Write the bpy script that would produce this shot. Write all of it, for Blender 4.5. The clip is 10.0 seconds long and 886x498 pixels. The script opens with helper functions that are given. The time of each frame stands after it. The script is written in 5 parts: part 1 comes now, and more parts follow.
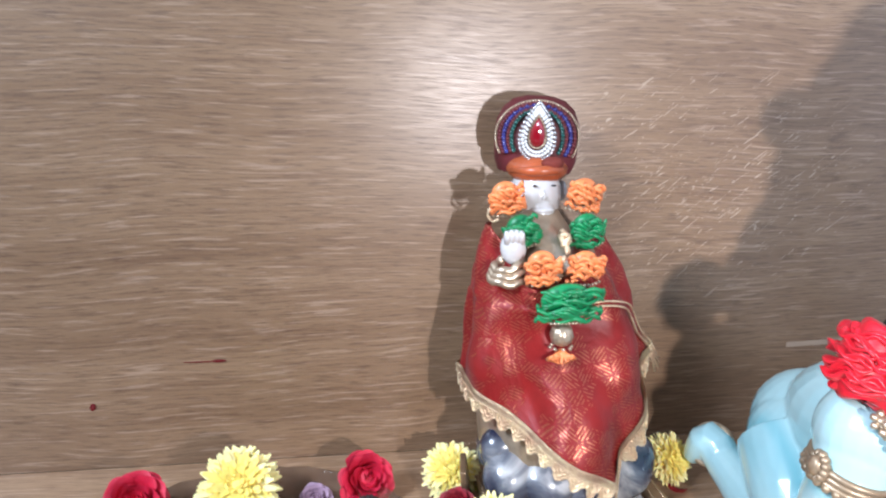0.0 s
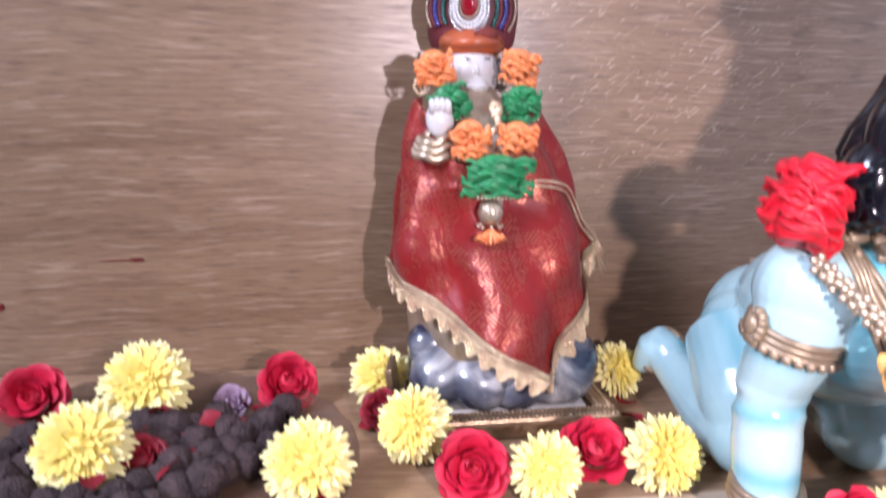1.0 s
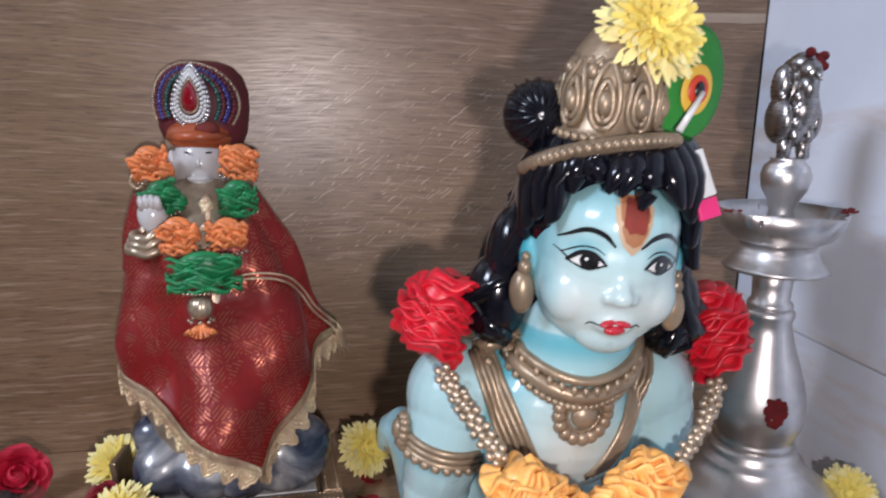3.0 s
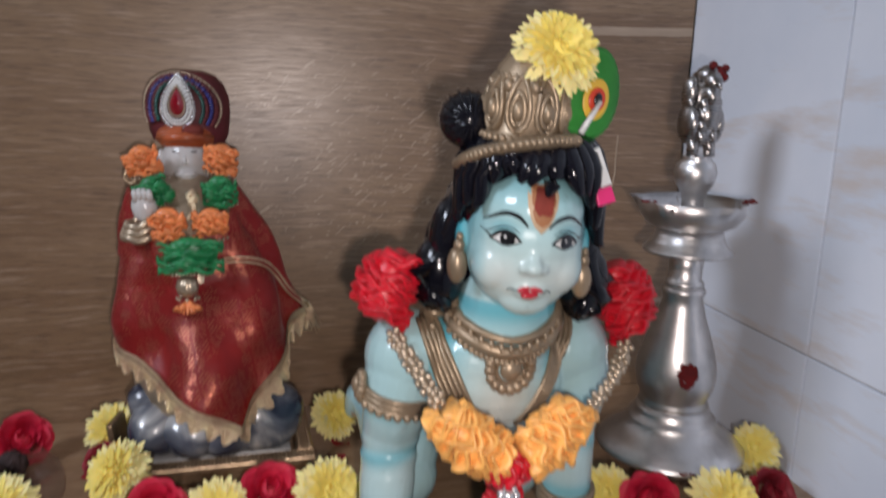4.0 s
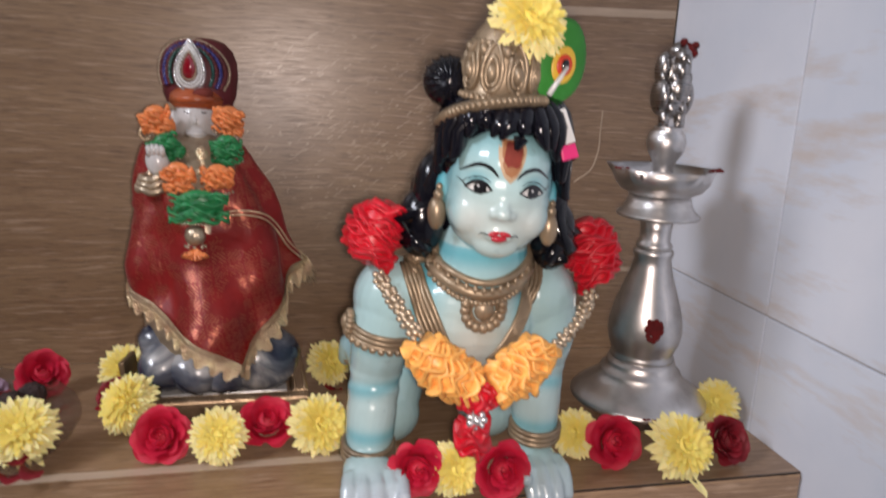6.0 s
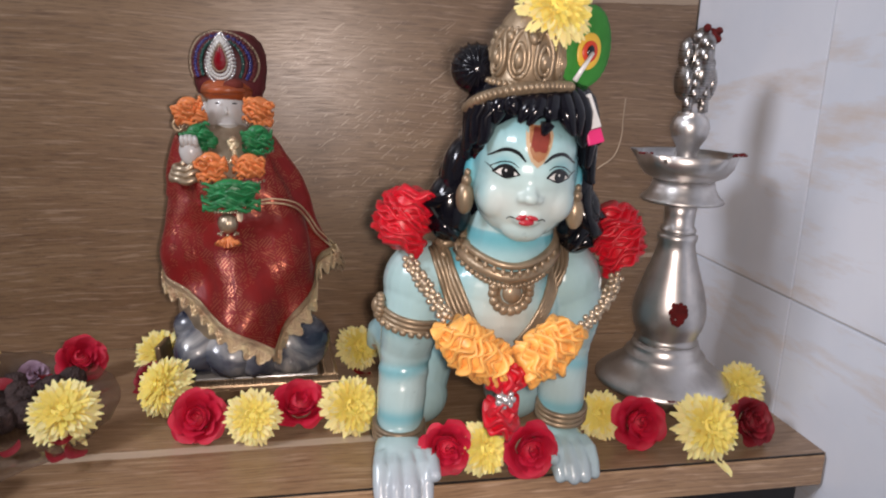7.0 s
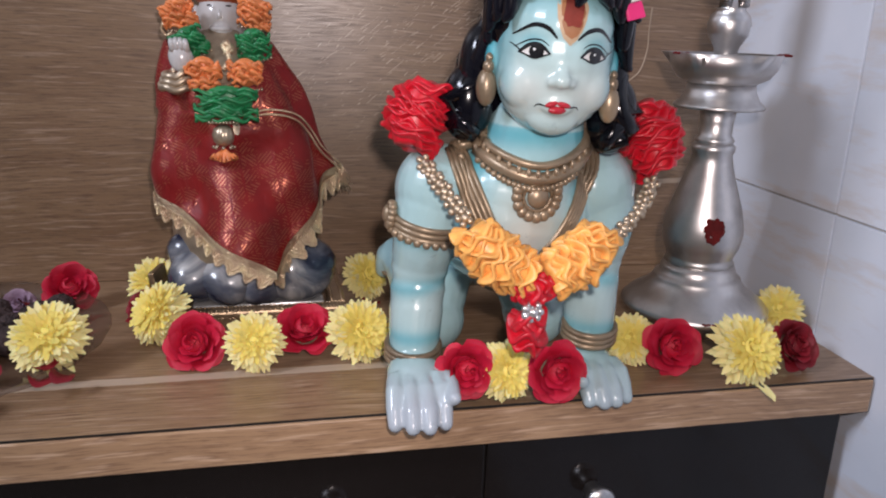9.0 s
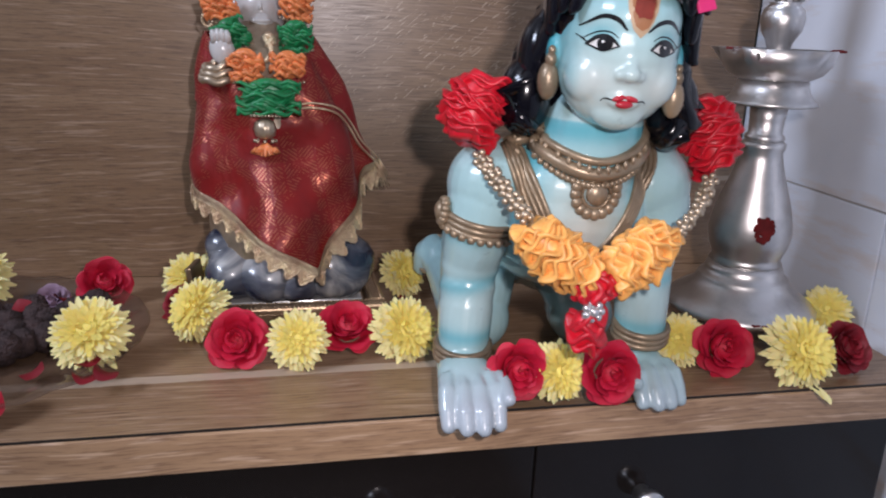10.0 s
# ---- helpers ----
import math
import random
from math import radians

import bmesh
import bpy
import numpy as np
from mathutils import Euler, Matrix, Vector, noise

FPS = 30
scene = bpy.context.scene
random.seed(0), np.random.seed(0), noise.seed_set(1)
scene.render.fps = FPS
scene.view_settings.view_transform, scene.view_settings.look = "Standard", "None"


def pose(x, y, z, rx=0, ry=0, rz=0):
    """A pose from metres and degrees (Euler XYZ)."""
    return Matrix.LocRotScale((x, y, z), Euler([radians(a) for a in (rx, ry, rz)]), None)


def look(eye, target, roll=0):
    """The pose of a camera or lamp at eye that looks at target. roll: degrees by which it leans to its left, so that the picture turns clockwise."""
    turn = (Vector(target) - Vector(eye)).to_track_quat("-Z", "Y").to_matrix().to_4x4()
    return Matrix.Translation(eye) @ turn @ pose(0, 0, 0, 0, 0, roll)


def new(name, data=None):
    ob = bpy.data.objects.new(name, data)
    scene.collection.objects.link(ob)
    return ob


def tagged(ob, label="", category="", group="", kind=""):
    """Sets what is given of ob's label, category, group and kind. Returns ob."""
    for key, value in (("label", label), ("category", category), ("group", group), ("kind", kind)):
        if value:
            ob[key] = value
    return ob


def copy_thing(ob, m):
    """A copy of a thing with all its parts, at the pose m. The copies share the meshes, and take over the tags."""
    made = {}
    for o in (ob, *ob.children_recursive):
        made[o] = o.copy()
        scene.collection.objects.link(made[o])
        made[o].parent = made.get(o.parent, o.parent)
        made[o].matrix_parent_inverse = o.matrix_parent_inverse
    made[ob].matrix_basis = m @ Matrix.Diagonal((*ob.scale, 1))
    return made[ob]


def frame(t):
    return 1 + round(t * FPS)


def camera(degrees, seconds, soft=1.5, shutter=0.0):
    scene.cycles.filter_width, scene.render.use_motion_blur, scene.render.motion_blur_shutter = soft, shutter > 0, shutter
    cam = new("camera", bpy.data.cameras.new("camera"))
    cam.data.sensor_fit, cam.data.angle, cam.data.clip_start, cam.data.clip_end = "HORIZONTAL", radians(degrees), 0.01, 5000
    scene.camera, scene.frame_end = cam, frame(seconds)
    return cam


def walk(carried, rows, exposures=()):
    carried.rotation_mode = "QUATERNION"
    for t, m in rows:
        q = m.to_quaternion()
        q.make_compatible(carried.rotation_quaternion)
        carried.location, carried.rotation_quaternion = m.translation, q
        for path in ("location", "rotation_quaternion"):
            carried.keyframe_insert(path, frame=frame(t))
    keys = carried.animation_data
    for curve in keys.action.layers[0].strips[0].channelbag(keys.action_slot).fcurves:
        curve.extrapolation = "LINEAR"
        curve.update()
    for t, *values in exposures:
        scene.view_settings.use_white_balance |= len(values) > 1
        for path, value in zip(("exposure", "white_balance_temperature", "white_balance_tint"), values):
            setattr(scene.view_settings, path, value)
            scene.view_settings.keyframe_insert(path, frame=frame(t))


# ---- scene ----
cam = camera(60.9, 10.0, 2.0, 0.5)
PATH = [
    (0, (-0.3358, -0.7063, 0.4274), (-0.0495, 1.2886, -0.1244), 0.9),
    (0.5, (-0.3149, -0.6948, 0.4201), (0.0132, 1.2781, -0.1881), 1.8),
    (1, (-0.2637, -0.6969, 0.3062), (0.008, 1.3105, -0.209), 1.3),
    (1.5, (-0.2543, -0.6812, 0.2748), (0.0017, 1.3126, -0.2968), 2.2),
    (2, (-0.2073, -0.6886, 0.2884), (0.1073, 1.298, -0.2832), 2.6),
    (2.5, (-0.131, -0.7105, 0.348), (0.2766, 1.2729, -0.1693), 2.5),
    (2.7, (-0.1049, -0.7199, 0.3563), (0.3194, 1.2719, -0.1129), 1.9),
    (3.8, (-0.0714, -0.7878, 0.3877), (0.3769, 1.2081, -0.0387), 1.4),
    (4, (-0.0808, -0.8234, 0.3731), (0.4009, 1.1621, -0.0658), 1.7),
    (4.5, (-0.0892, -0.8714, 0.3344), (0.3936, 1.0921, -0.1923), 3.0),
    (5, (-0.0756, -0.8881, 0.3125), (0.45, 1.0639, -0.2174), 3.2),
    (5.5, (-0.0672, -0.8902, 0.3072), (0.4532, 1.066, -0.2132), 3.5),
    (6, (-0.0735, -0.8913, 0.3563), (0.3842, 1.0932, -0.1129), 3.0),
    (6.2, (-0.0787, -0.908, 0.3678), (0.3727, 1.0796, -0.094), 2.4),
    (7.5, (-0.084, -0.8955, 0.3365), (0.3069, 1.089, -0.1891), 2.5),
    (8, (-0.0798, -0.8767, 0.3187), (0.31, 1.1005, -0.2351), 2.5),
    (8.5, (-0.0777, -0.8672, 0.2999), (0.311, 1.1036, -0.279), 1.9),
    (9, (-0.084, -0.8568, 0.2916), (0.311, 1.1088, -0.2968), 1.8),
    (9.5, (-0.0955, -0.8474, 0.2863), (0.2964, 1.1172, -0.3093), 1.9),
    (10, (-0.1205, -0.8369, 0.2863), (0.2703, 1.1287, -0.3093), 2.2),
]
EXPOSURES = [
    (0, 1.22, 5800, 13), (0.5, 1.22, 5800, 13), (1.0, 1.15, 5950, 30), (1.5, 0.94, 6050, 42), (2.0, 0.82, 6150, 42), (2.5, 0.43, 5950, 28), (3.8, -0.19, 6350, 16), (4.0, -0.27, 6400, 17),
    (4.5, -0.43, 6950, 22), (5.5, -0.27, 6950, 21), (6.0, -0.06, 6850, 20), (7.5, -0.01, 6900, 20), (8.5, -0.08, 6450, 21), (9.0, -0.05, 6400, 21), (10, -0.05, 6050, 20),
]
walk(cam, [(t, look(eye, target, roll)) for t, eye, target, roll in PATH], EXPOSURES)

# ---- light ----
world = bpy.data.worlds.new("room_air")
scene.world = world
world.use_nodes = True
world.node_tree.nodes["Background"].inputs[0].default_value = (0.75, 0.85, 1.0, 1)
world.node_tree.nodes["Background"].inputs[1].default_value = 0.016


def lamp(name, kind, m, watts, colour, size):
    data = bpy.data.lights.new(name, kind)
    data.energy, data.color = watts, colour
    if kind == "AREA":
        data.shape, data.size, data.size_y = "RECTANGLE", size[0], size[1]
    else:
        data.shadow_soft_size = size
    ob = new(name, data)
    ob.matrix_world = m
    return ob


# the phone's own light beside its lens, and the cool ceiling lamp of the room
flash = lamp("phone_light", "SPOT", look((-0.060, -0.872, 0.345), (0.05, -0.15, 0.15)), 11.0, (1.0, 0.92, 0.84), 0.012)
flash.data.spot_size, flash.data.spot_blend = radians(98), 1.0
lamp("room_light", "AREA", look((-1.7, -1.15, 1.45), (0.25, -0.2, 0.1)), 30.0, (0.80, 0.90, 1.0), (0.60, 0.45))


# ---- materials ----
def shader(name):
    m = bpy.data.materials.new(name)
    m.use_nodes = True
    return m, m.node_tree, m.node_tree.nodes["Principled BSDF"]


def node(tree, kind, **settings):
    n = tree.nodes.new(kind)
    for key, value in settings.items():
        if key == "operation":
            n.operation = value
        elif key == "data_type":
            n.data_type = value
        elif key == "blend_type":
            n.blend_type = value
        elif key == "attribute_name":
            n.attribute_name = value
    return n


def coords(tree, scale=(1, 1, 1), turn=(0, 0, 0), at=(0, 0, 0)):
    c, mp = node(tree, "ShaderNodeTexCoord"), node(tree, "ShaderNodeMapping")
    mp.inputs["Scale"].default_value, mp.inputs["Rotation"].default_value = scale, turn
    mp.inputs["Location"].default_value = at
    tree.links.new(c.outputs["Object"], mp.inputs["Vector"])
    return mp.outputs[0]


def noise_tex(tree, vector, scale, detail=4.0, rough=0.55, distort=0.0):
    n = node(tree, "ShaderNodeTexNoise")
    n.inputs["Scale"].default_value, n.inputs["Detail"].default_value = scale, detail
    n.inputs["Roughness"].default_value, n.inputs["Distortion"].default_value = rough, distort
    if vector is not None:
        tree.links.new(vector, n.inputs["Vector"])
    return n.outputs[0]


def ramp(tree, value, stops):
    r = node(tree, "ShaderNodeValToRGB")
    while len(r.color_ramp.elements) < len(stops):
        r.color_ramp.elements.new(0.5)
    for e, (p, c) in zip(r.color_ramp.elements, stops):
        e.position = p
        e.color = (*c, 1) if len(c) == 3 else c
    tree.links.new(value, r.inputs[0])
    return r.outputs[0]


def blend(tree, fac, a, b, how="MIX"):
    n = node(tree, "ShaderNodeMix", data_type="RGBA", blend_type=how)
    for socket, v in ((n.inputs["Factor"], fac), (n.inputs[6], a), (n.inputs[7], b)):
        if isinstance(v, (int, float)):
            socket.default_value = v
        elif isinstance(v, tuple):
            socket.default_value = (*v, 1)
        else:
            tree.links.new(v, socket)
    return n.outputs[2]


def maths(tree, how, a, b=0.0):
    n = node(tree, "ShaderNodeMath", operation=how)
    for socket, v in ((n.inputs[0], a), (n.inputs[1], b)):
        if isinstance(v, (int, float)):
            socket.default_value = v
        else:
            tree.links.new(v, socket)
    return n.outputs[0]


def bump(tree, bsdf, height, strength, distance=0.001):
    b = node(tree, "ShaderNodeBump")
    b.inputs["Strength"].default_value, b.inputs["Distance"].default_value = strength, distance
    tree.links.new(height, b.inputs["Height"])
    tree.links.new(b.outputs[0], bsdf.inputs["Normal"])


def simple(name, colour, rough=0.5, metal=0.0, vary=0.25, scale=60.0, relief=0.15, coat=0.0, sheen=0.0, spread=0.0, through_light=0.0):
    """A plain surface with mottling at two scales and a fine relief; spread: how far pieces differ in brightness."""
    m, tree, bsdf = shader(name)
    v = coords(tree)
    big, fine = noise_tex(tree, v, scale * 0.25), noise_tex(tree, v, scale * 3)
    dark = tuple(c * (1 - vary) for c in colour)
    light = tuple(min(1.0, c * (1 + vary)) for c in colour)
    c = ramp(tree, big, [(0.3, dark), (0.7, light)])
    c = blend(tree, maths(tree, "MULTIPLY", fine, 0.35), c, tuple(x * 0.75 for x in colour))
    if spread:
        info = node(tree, "ShaderNodeObjectInfo")
        k = maths(tree, "ADD", maths(tree, "MULTIPLY", info.outputs["Random"], 2 * spread), 1 - spread)
        h = node(tree, "ShaderNodeHueSaturation")
        tree.links.new(k, h.inputs["Value"])
        tree.links.new(c, h.inputs["Color"])
        c = h.outputs[0]
    tree.links.new(c, bsdf.inputs["Base Color"])
    bsdf.inputs["Roughness"].default_value, bsdf.inputs["Metallic"].default_value = rough, metal
    bsdf.inputs["Coat Weight"].default_value = coat
    bsdf.inputs["Coat Roughness"].default_value = 0.08
    bsdf.inputs["Sheen Weight"].default_value = sheen
    if through_light:
        bsdf.inputs["Subsurface Weight"].default_value = through_light
        bsdf.inputs["Subsurface Radius"].default_value = (0.004, 0.003, 0.002)
        bsdf.inputs["Subsurface Scale"].default_value = 0.5
    if relief:
        bump(tree, bsdf, fine, relief, 0.0006)
    return m


def wood(name, upright, bands=(), tone=1.0):
    """Oak laminate with its grain along x; upright: the sheet stands. bands: (place across the grain, half width, start, end) of pale streaks."""
    m, tree, bsdf = shader(name)
    warp = noise_tex(tree, coords(tree), 2.2, 2)
    flow = node(tree, "ShaderNodeVectorMath", operation="MULTIPLY_ADD")
    tree.links.new(warp, flow.inputs[0])
    flow.inputs[1].default_value = (0.0, 0.0 if upright else 0.05, 0.05 if upright else 0.0)
    tree.links.new(coords(tree), flow.inputs[2])

    def stretched(scale):
        mp = node(tree, "ShaderNodeMapping")
        mp.inputs["Scale"].default_value = scale
        tree.links.new(flow.outputs[0], mp.inputs["Vector"])
        return mp.outputs[0]

    def grain(along, over, detail, rough):
        return noise_tex(tree, stretched((along, 1.0, over) if upright else (along, over, over)), 1.0, detail, rough)

    board, pores = grain(0.9, 17.0, 5, 0.6), grain(30.0, 560.0, 3, 0.65)
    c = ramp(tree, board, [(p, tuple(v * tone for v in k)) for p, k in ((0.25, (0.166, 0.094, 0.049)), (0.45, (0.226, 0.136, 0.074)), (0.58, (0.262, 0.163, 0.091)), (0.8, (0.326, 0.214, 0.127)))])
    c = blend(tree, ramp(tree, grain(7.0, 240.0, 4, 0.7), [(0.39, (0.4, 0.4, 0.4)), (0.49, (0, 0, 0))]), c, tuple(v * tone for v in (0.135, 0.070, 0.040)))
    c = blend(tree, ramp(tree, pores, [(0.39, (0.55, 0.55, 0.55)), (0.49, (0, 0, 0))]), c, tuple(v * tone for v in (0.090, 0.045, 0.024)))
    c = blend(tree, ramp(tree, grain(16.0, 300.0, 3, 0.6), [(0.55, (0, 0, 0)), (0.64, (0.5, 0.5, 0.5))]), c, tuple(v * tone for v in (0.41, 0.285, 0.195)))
    sep = node(tree, "ShaderNodeSeparateXYZ")
    tree.links.new(coords(tree), sep.inputs[0])
    across = sep.outputs[2] if upright else sep.outputs[1]
    if upright:
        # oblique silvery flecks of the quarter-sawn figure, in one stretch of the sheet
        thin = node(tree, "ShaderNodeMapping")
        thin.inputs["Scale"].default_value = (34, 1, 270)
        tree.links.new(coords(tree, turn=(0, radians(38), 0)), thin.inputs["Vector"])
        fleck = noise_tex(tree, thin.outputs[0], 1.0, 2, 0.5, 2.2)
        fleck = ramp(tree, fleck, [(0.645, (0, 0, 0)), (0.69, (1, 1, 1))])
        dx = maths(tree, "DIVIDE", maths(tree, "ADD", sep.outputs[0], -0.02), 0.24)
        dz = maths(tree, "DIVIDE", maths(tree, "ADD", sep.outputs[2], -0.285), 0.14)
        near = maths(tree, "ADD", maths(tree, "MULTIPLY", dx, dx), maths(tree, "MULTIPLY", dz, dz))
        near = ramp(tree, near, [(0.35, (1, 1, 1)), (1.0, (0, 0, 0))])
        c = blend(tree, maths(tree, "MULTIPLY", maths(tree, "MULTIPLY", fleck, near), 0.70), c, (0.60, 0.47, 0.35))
    for place, half, start, end in bands:
        d = maths(tree, "ABSOLUTE", maths(tree, "ADD", maths(tree, "ADD", across, maths(tree, "MULTIPLY", sep.outputs[0], -0.03)), -place))
        edge = maths(tree, "ADD", d, maths(tree, "MULTIPLY", maths(tree, "ADD", pores, -0.5), half * 0.7))
        on = maths(tree, "LESS_THAN", edge, half)
        on = maths(tree, "MULTIPLY", on, maths(tree, "GREATER_THAN", sep.outputs[0], start))
        on = maths(tree, "MULTIPLY", on, maths(tree, "LESS_THAN", sep.outputs[0], end))
        c = blend(tree, maths(tree, "MULTIPLY", on, 0.50 if upright else 0.75), c, (0.60, 0.47, 0.35))
    tree.links.new(c, bsdf.inputs["Base Color"])
    tree.links.new(ramp(tree, pores, [(0.3, (0.44, 0.44, 0.44)), (0.7, (0.31, 0.31, 0.31))]), bsdf.inputs["Roughness"])
    bsdf.inputs["Specular IOR Level"].default_value = 0.85
    bump(tree, bsdf, pores, 0.12, 0.0005)
    return m


def tile_paint():
    m, tree, bsdf = shader("glazed_tile")
    v = coords(tree)
    c = ramp(tree, noise_tex(tree, v, 5, 5), [(0.35, (0.70, 0.76, 0.86)), (0.65, (0.80, 0.84, 0.92))])
    smear = ramp(tree, noise_tex(tree, coords(tree, (1, 3, 14), (radians(-10), 0, 0)), 1.4, 5, 0.65), [(0.51, (0, 0, 0)), (0.68, (0.8, 0.8, 0.8))])
    c = blend(tree, smear, c, (0.66, 0.58, 0.53))
    specks = ramp(tree, noise_tex(tree, v, 90, 2), [(0.76, (0, 0, 0)), (0.80, (0.5, 0.5, 0.5))])
    c = blend(tree, specks, c, (0.35, 0.31, 0.29))
    tree.links.new(c, bsdf.inputs["Base Color"])
    bsdf.inputs["Roughness"].default_value = 0.22
    bump(tree, bsdf, noise_tex(tree, v, 14, 2), 0.06, 0.004)
    return m


def brushed_metal(name, colour, rough):
    m, tree, bsdf = shader(name)
    streak = noise_tex(tree, coords(tree, (6, 6, 400)), 1.0, 3)
    blot = noise_tex(tree, coords(tree), 45, 4)
    c = blend(tree, ramp(tree, blot, [(0.45, (0, 0, 0)), (0.75, (0.6, 0.6, 0.6))]), colour, tuple(x * 0.6 for x in colour))
    tree.links.new(c, bsdf.inputs["Base Color"])
    bsdf.inputs["Metallic"].default_value = 1.0
    tree.links.new(maths(tree, "ADD", maths(tree, "MULTIPLY", streak, 0.2), rough - 0.1), bsdf.inputs["Roughness"])
    bump(tree, bsdf, streak, 0.05, 0.0004)
    return m


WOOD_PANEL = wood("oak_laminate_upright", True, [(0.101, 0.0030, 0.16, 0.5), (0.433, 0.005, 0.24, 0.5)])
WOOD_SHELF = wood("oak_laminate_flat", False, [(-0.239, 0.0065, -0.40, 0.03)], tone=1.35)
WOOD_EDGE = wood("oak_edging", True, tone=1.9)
TILE = tile_paint()
GROUT = simple("tile_grout", (0.52, 0.47, 0.42), 0.8, vary=0.3, scale=80)
PLASTER = simple("room_plaster", (0.62, 0.60, 0.56), 0.8, scale=8)
DARK_WALL = simple("dark_plaster", (0.10, 0.085, 0.08), 0.8, scale=8)
FLOOR_MAT = simple("floor_stone", (0.35, 0.31, 0.27), 0.4, scale=10)
DARK_GLASS = simple("smoked_glass", (0.010, 0.007, 0.006), 0.12, vary=0.3, scale=10, relief=0)
DARK_TRIM = simple("dark_trim", (0.02, 0.018, 0.017), 0.35)
DARK_GLASS.node_tree.nodes["Principled BSDF"].inputs["Specular IOR Level"].default_value = 0.40
STEEL = brushed_metal("worn_silver_brass", (0.72, 0.70, 0.69), 0.37)
KNOB = brushed_metal("knob_metal", (0.68, 0.66, 0.65), 0.34)
MUM_OUT = simple("pale_yellow_petal", (0.95, 0.83, 0.37), 0.6, vary=0.05, scale=90, spread=0.05, through_light=0.45)
MUM_IN = simple("yellow_petal", (0.94, 0.75, 0.17), 0.6, vary=0.06, scale=90, through_light=0.45)
ROSE = simple("red_rose_petal", (0.58, 0.008, 0.040), 0.62, vary=0.2, scale=70, spread=0.12, through_light=0.25)
ROSE_DARK = simple("dark_rose_petal", (0.25, 0.005, 0.014), 0.65, vary=0.3, scale=70, spread=0.2)
SEPAL = simple("green_sepal", (0.10, 0.16, 0.04), 0.6)
KUMKUM = simple("red_powder", (0.13, 0.006, 0.006), 0.95, vary=0.4, scale=300, relief=0.6)


# ---- building helpers ----
def to_mesh(bm, name, *materials, smooth=True):
    me = bpy.data.meshes.new(name)
    bmesh.ops.recalc_face_normals(bm, faces=bm.faces)
    bm.to_mesh(me)
    bm.free()
    for f in me.polygons:
        f.use_smooth = smooth
    for mt in materials:
        me.materials.append(mt)
    return me


def thing(name, label, category, m=Matrix(), group="", kind=""):
    ob = new(name)
    ob.empty_display_size = 0.01
    ob.matrix_basis = m
    return tagged(ob, label, category, group, kind)


def part(name, data, material, parent, label="", m=Matrix(), smooth=True):
    me = to_mesh(data, name, material, smooth=smooth) if isinstance(data, bmesh.types.BMesh) else data
    ob = new(name, me)
    ob.parent = parent
    ob.matrix_basis = m
    return tagged(ob, label)


def lone(name, data, materials, label, category, m=Matrix(), group="", kind="", smooth=True):
    me = to_mesh(data, name, *materials, smooth=smooth) if isinstance(data, bmesh.types.BMesh) else data
    ob = new(name, me)
    ob.matrix_basis = m
    return tagged(ob, label, category, group, kind)


def box(x0, x1, y0, y1, z0, z1, bevel=0.0, bm=None):
    bm = bm or bmesh.new()
    made = bmesh.ops.create_cube(bm, size=1, matrix=Matrix.Translation(((x0 + x1) / 2, (y0 + y1) / 2, (z0 + z1) / 2)) @ Matrix.Diagonal((x1 - x0, y1 - y0, z1 - z0, 1)))
    if bevel:
        edges = list({e for v in made["verts"] for e in v.link_edges})
        bmesh.ops.bevel(bm, geom=edges, offset=bevel, segments=2, affect="EDGES", profile=0.5)
    return bm


def lathe(profile, seg=56, bm=None, m=Matrix()):
    bm = bm or bmesh.new()
    rings = []
    for r, z in profile:
        if r < 1e-6:
            rings.append([bm.verts.new(m @ Vector((0, 0, z)))])
        else:
            rings.append([bm.verts.new(m @ Vector((r * math.cos(2 * math.pi * i / seg), r * math.sin(2 * math.pi * i / seg), z))) for i in range(seg)])
    for a, b in zip(rings, rings[1:]):
        for i in range(seg):
            j = (i + 1) % seg
            q = [a[i % len(a)], a[j % len(a)], b[j % len(b)], b[i % len(b)]]
            q = list(dict.fromkeys(q))
            if len(q) > 2:
                bm.faces.new(q)
    return bm


def ball(bm, m, seg, material):
    """A round solid: the unit sphere under the matrix m."""
    n = max(5, seg * 2 // 3)
    ends = bm.verts.new(m @ Vector((0, 0, 1))), bm.verts.new(m @ Vector((0, 0, -1)))
    rows = []
    for k in range(1, n):
        z, r = math.cos(math.pi * k / n), math.sin(math.pi * k / n)
        rows.append([bm.verts.new(m @ Vector((r * math.cos(2 * math.pi * i / seg), r * math.sin(2 * math.pi * i / seg), z))) for i in range(seg)])
    for i in range(seg):
        j = (i + 1) % seg
        bm.faces.new((ends[0], rows[0][i], rows[0][j])).material_index = material
        bm.faces.new((ends[1], rows[-1][j], rows[-1][i])).material_index = material
        for a, b in zip(rows, rows[1:]):
            bm.faces.new((a[i], b[i], b[j], a[j])).material_index = material


def blob(bm, centre, radii, turn=(0, 0, 0), seg=24, material=0):
    ball(bm, pose(*centre, *turn) @ Matrix.Diagonal((*radii, 1)), seg, material)
    return bm


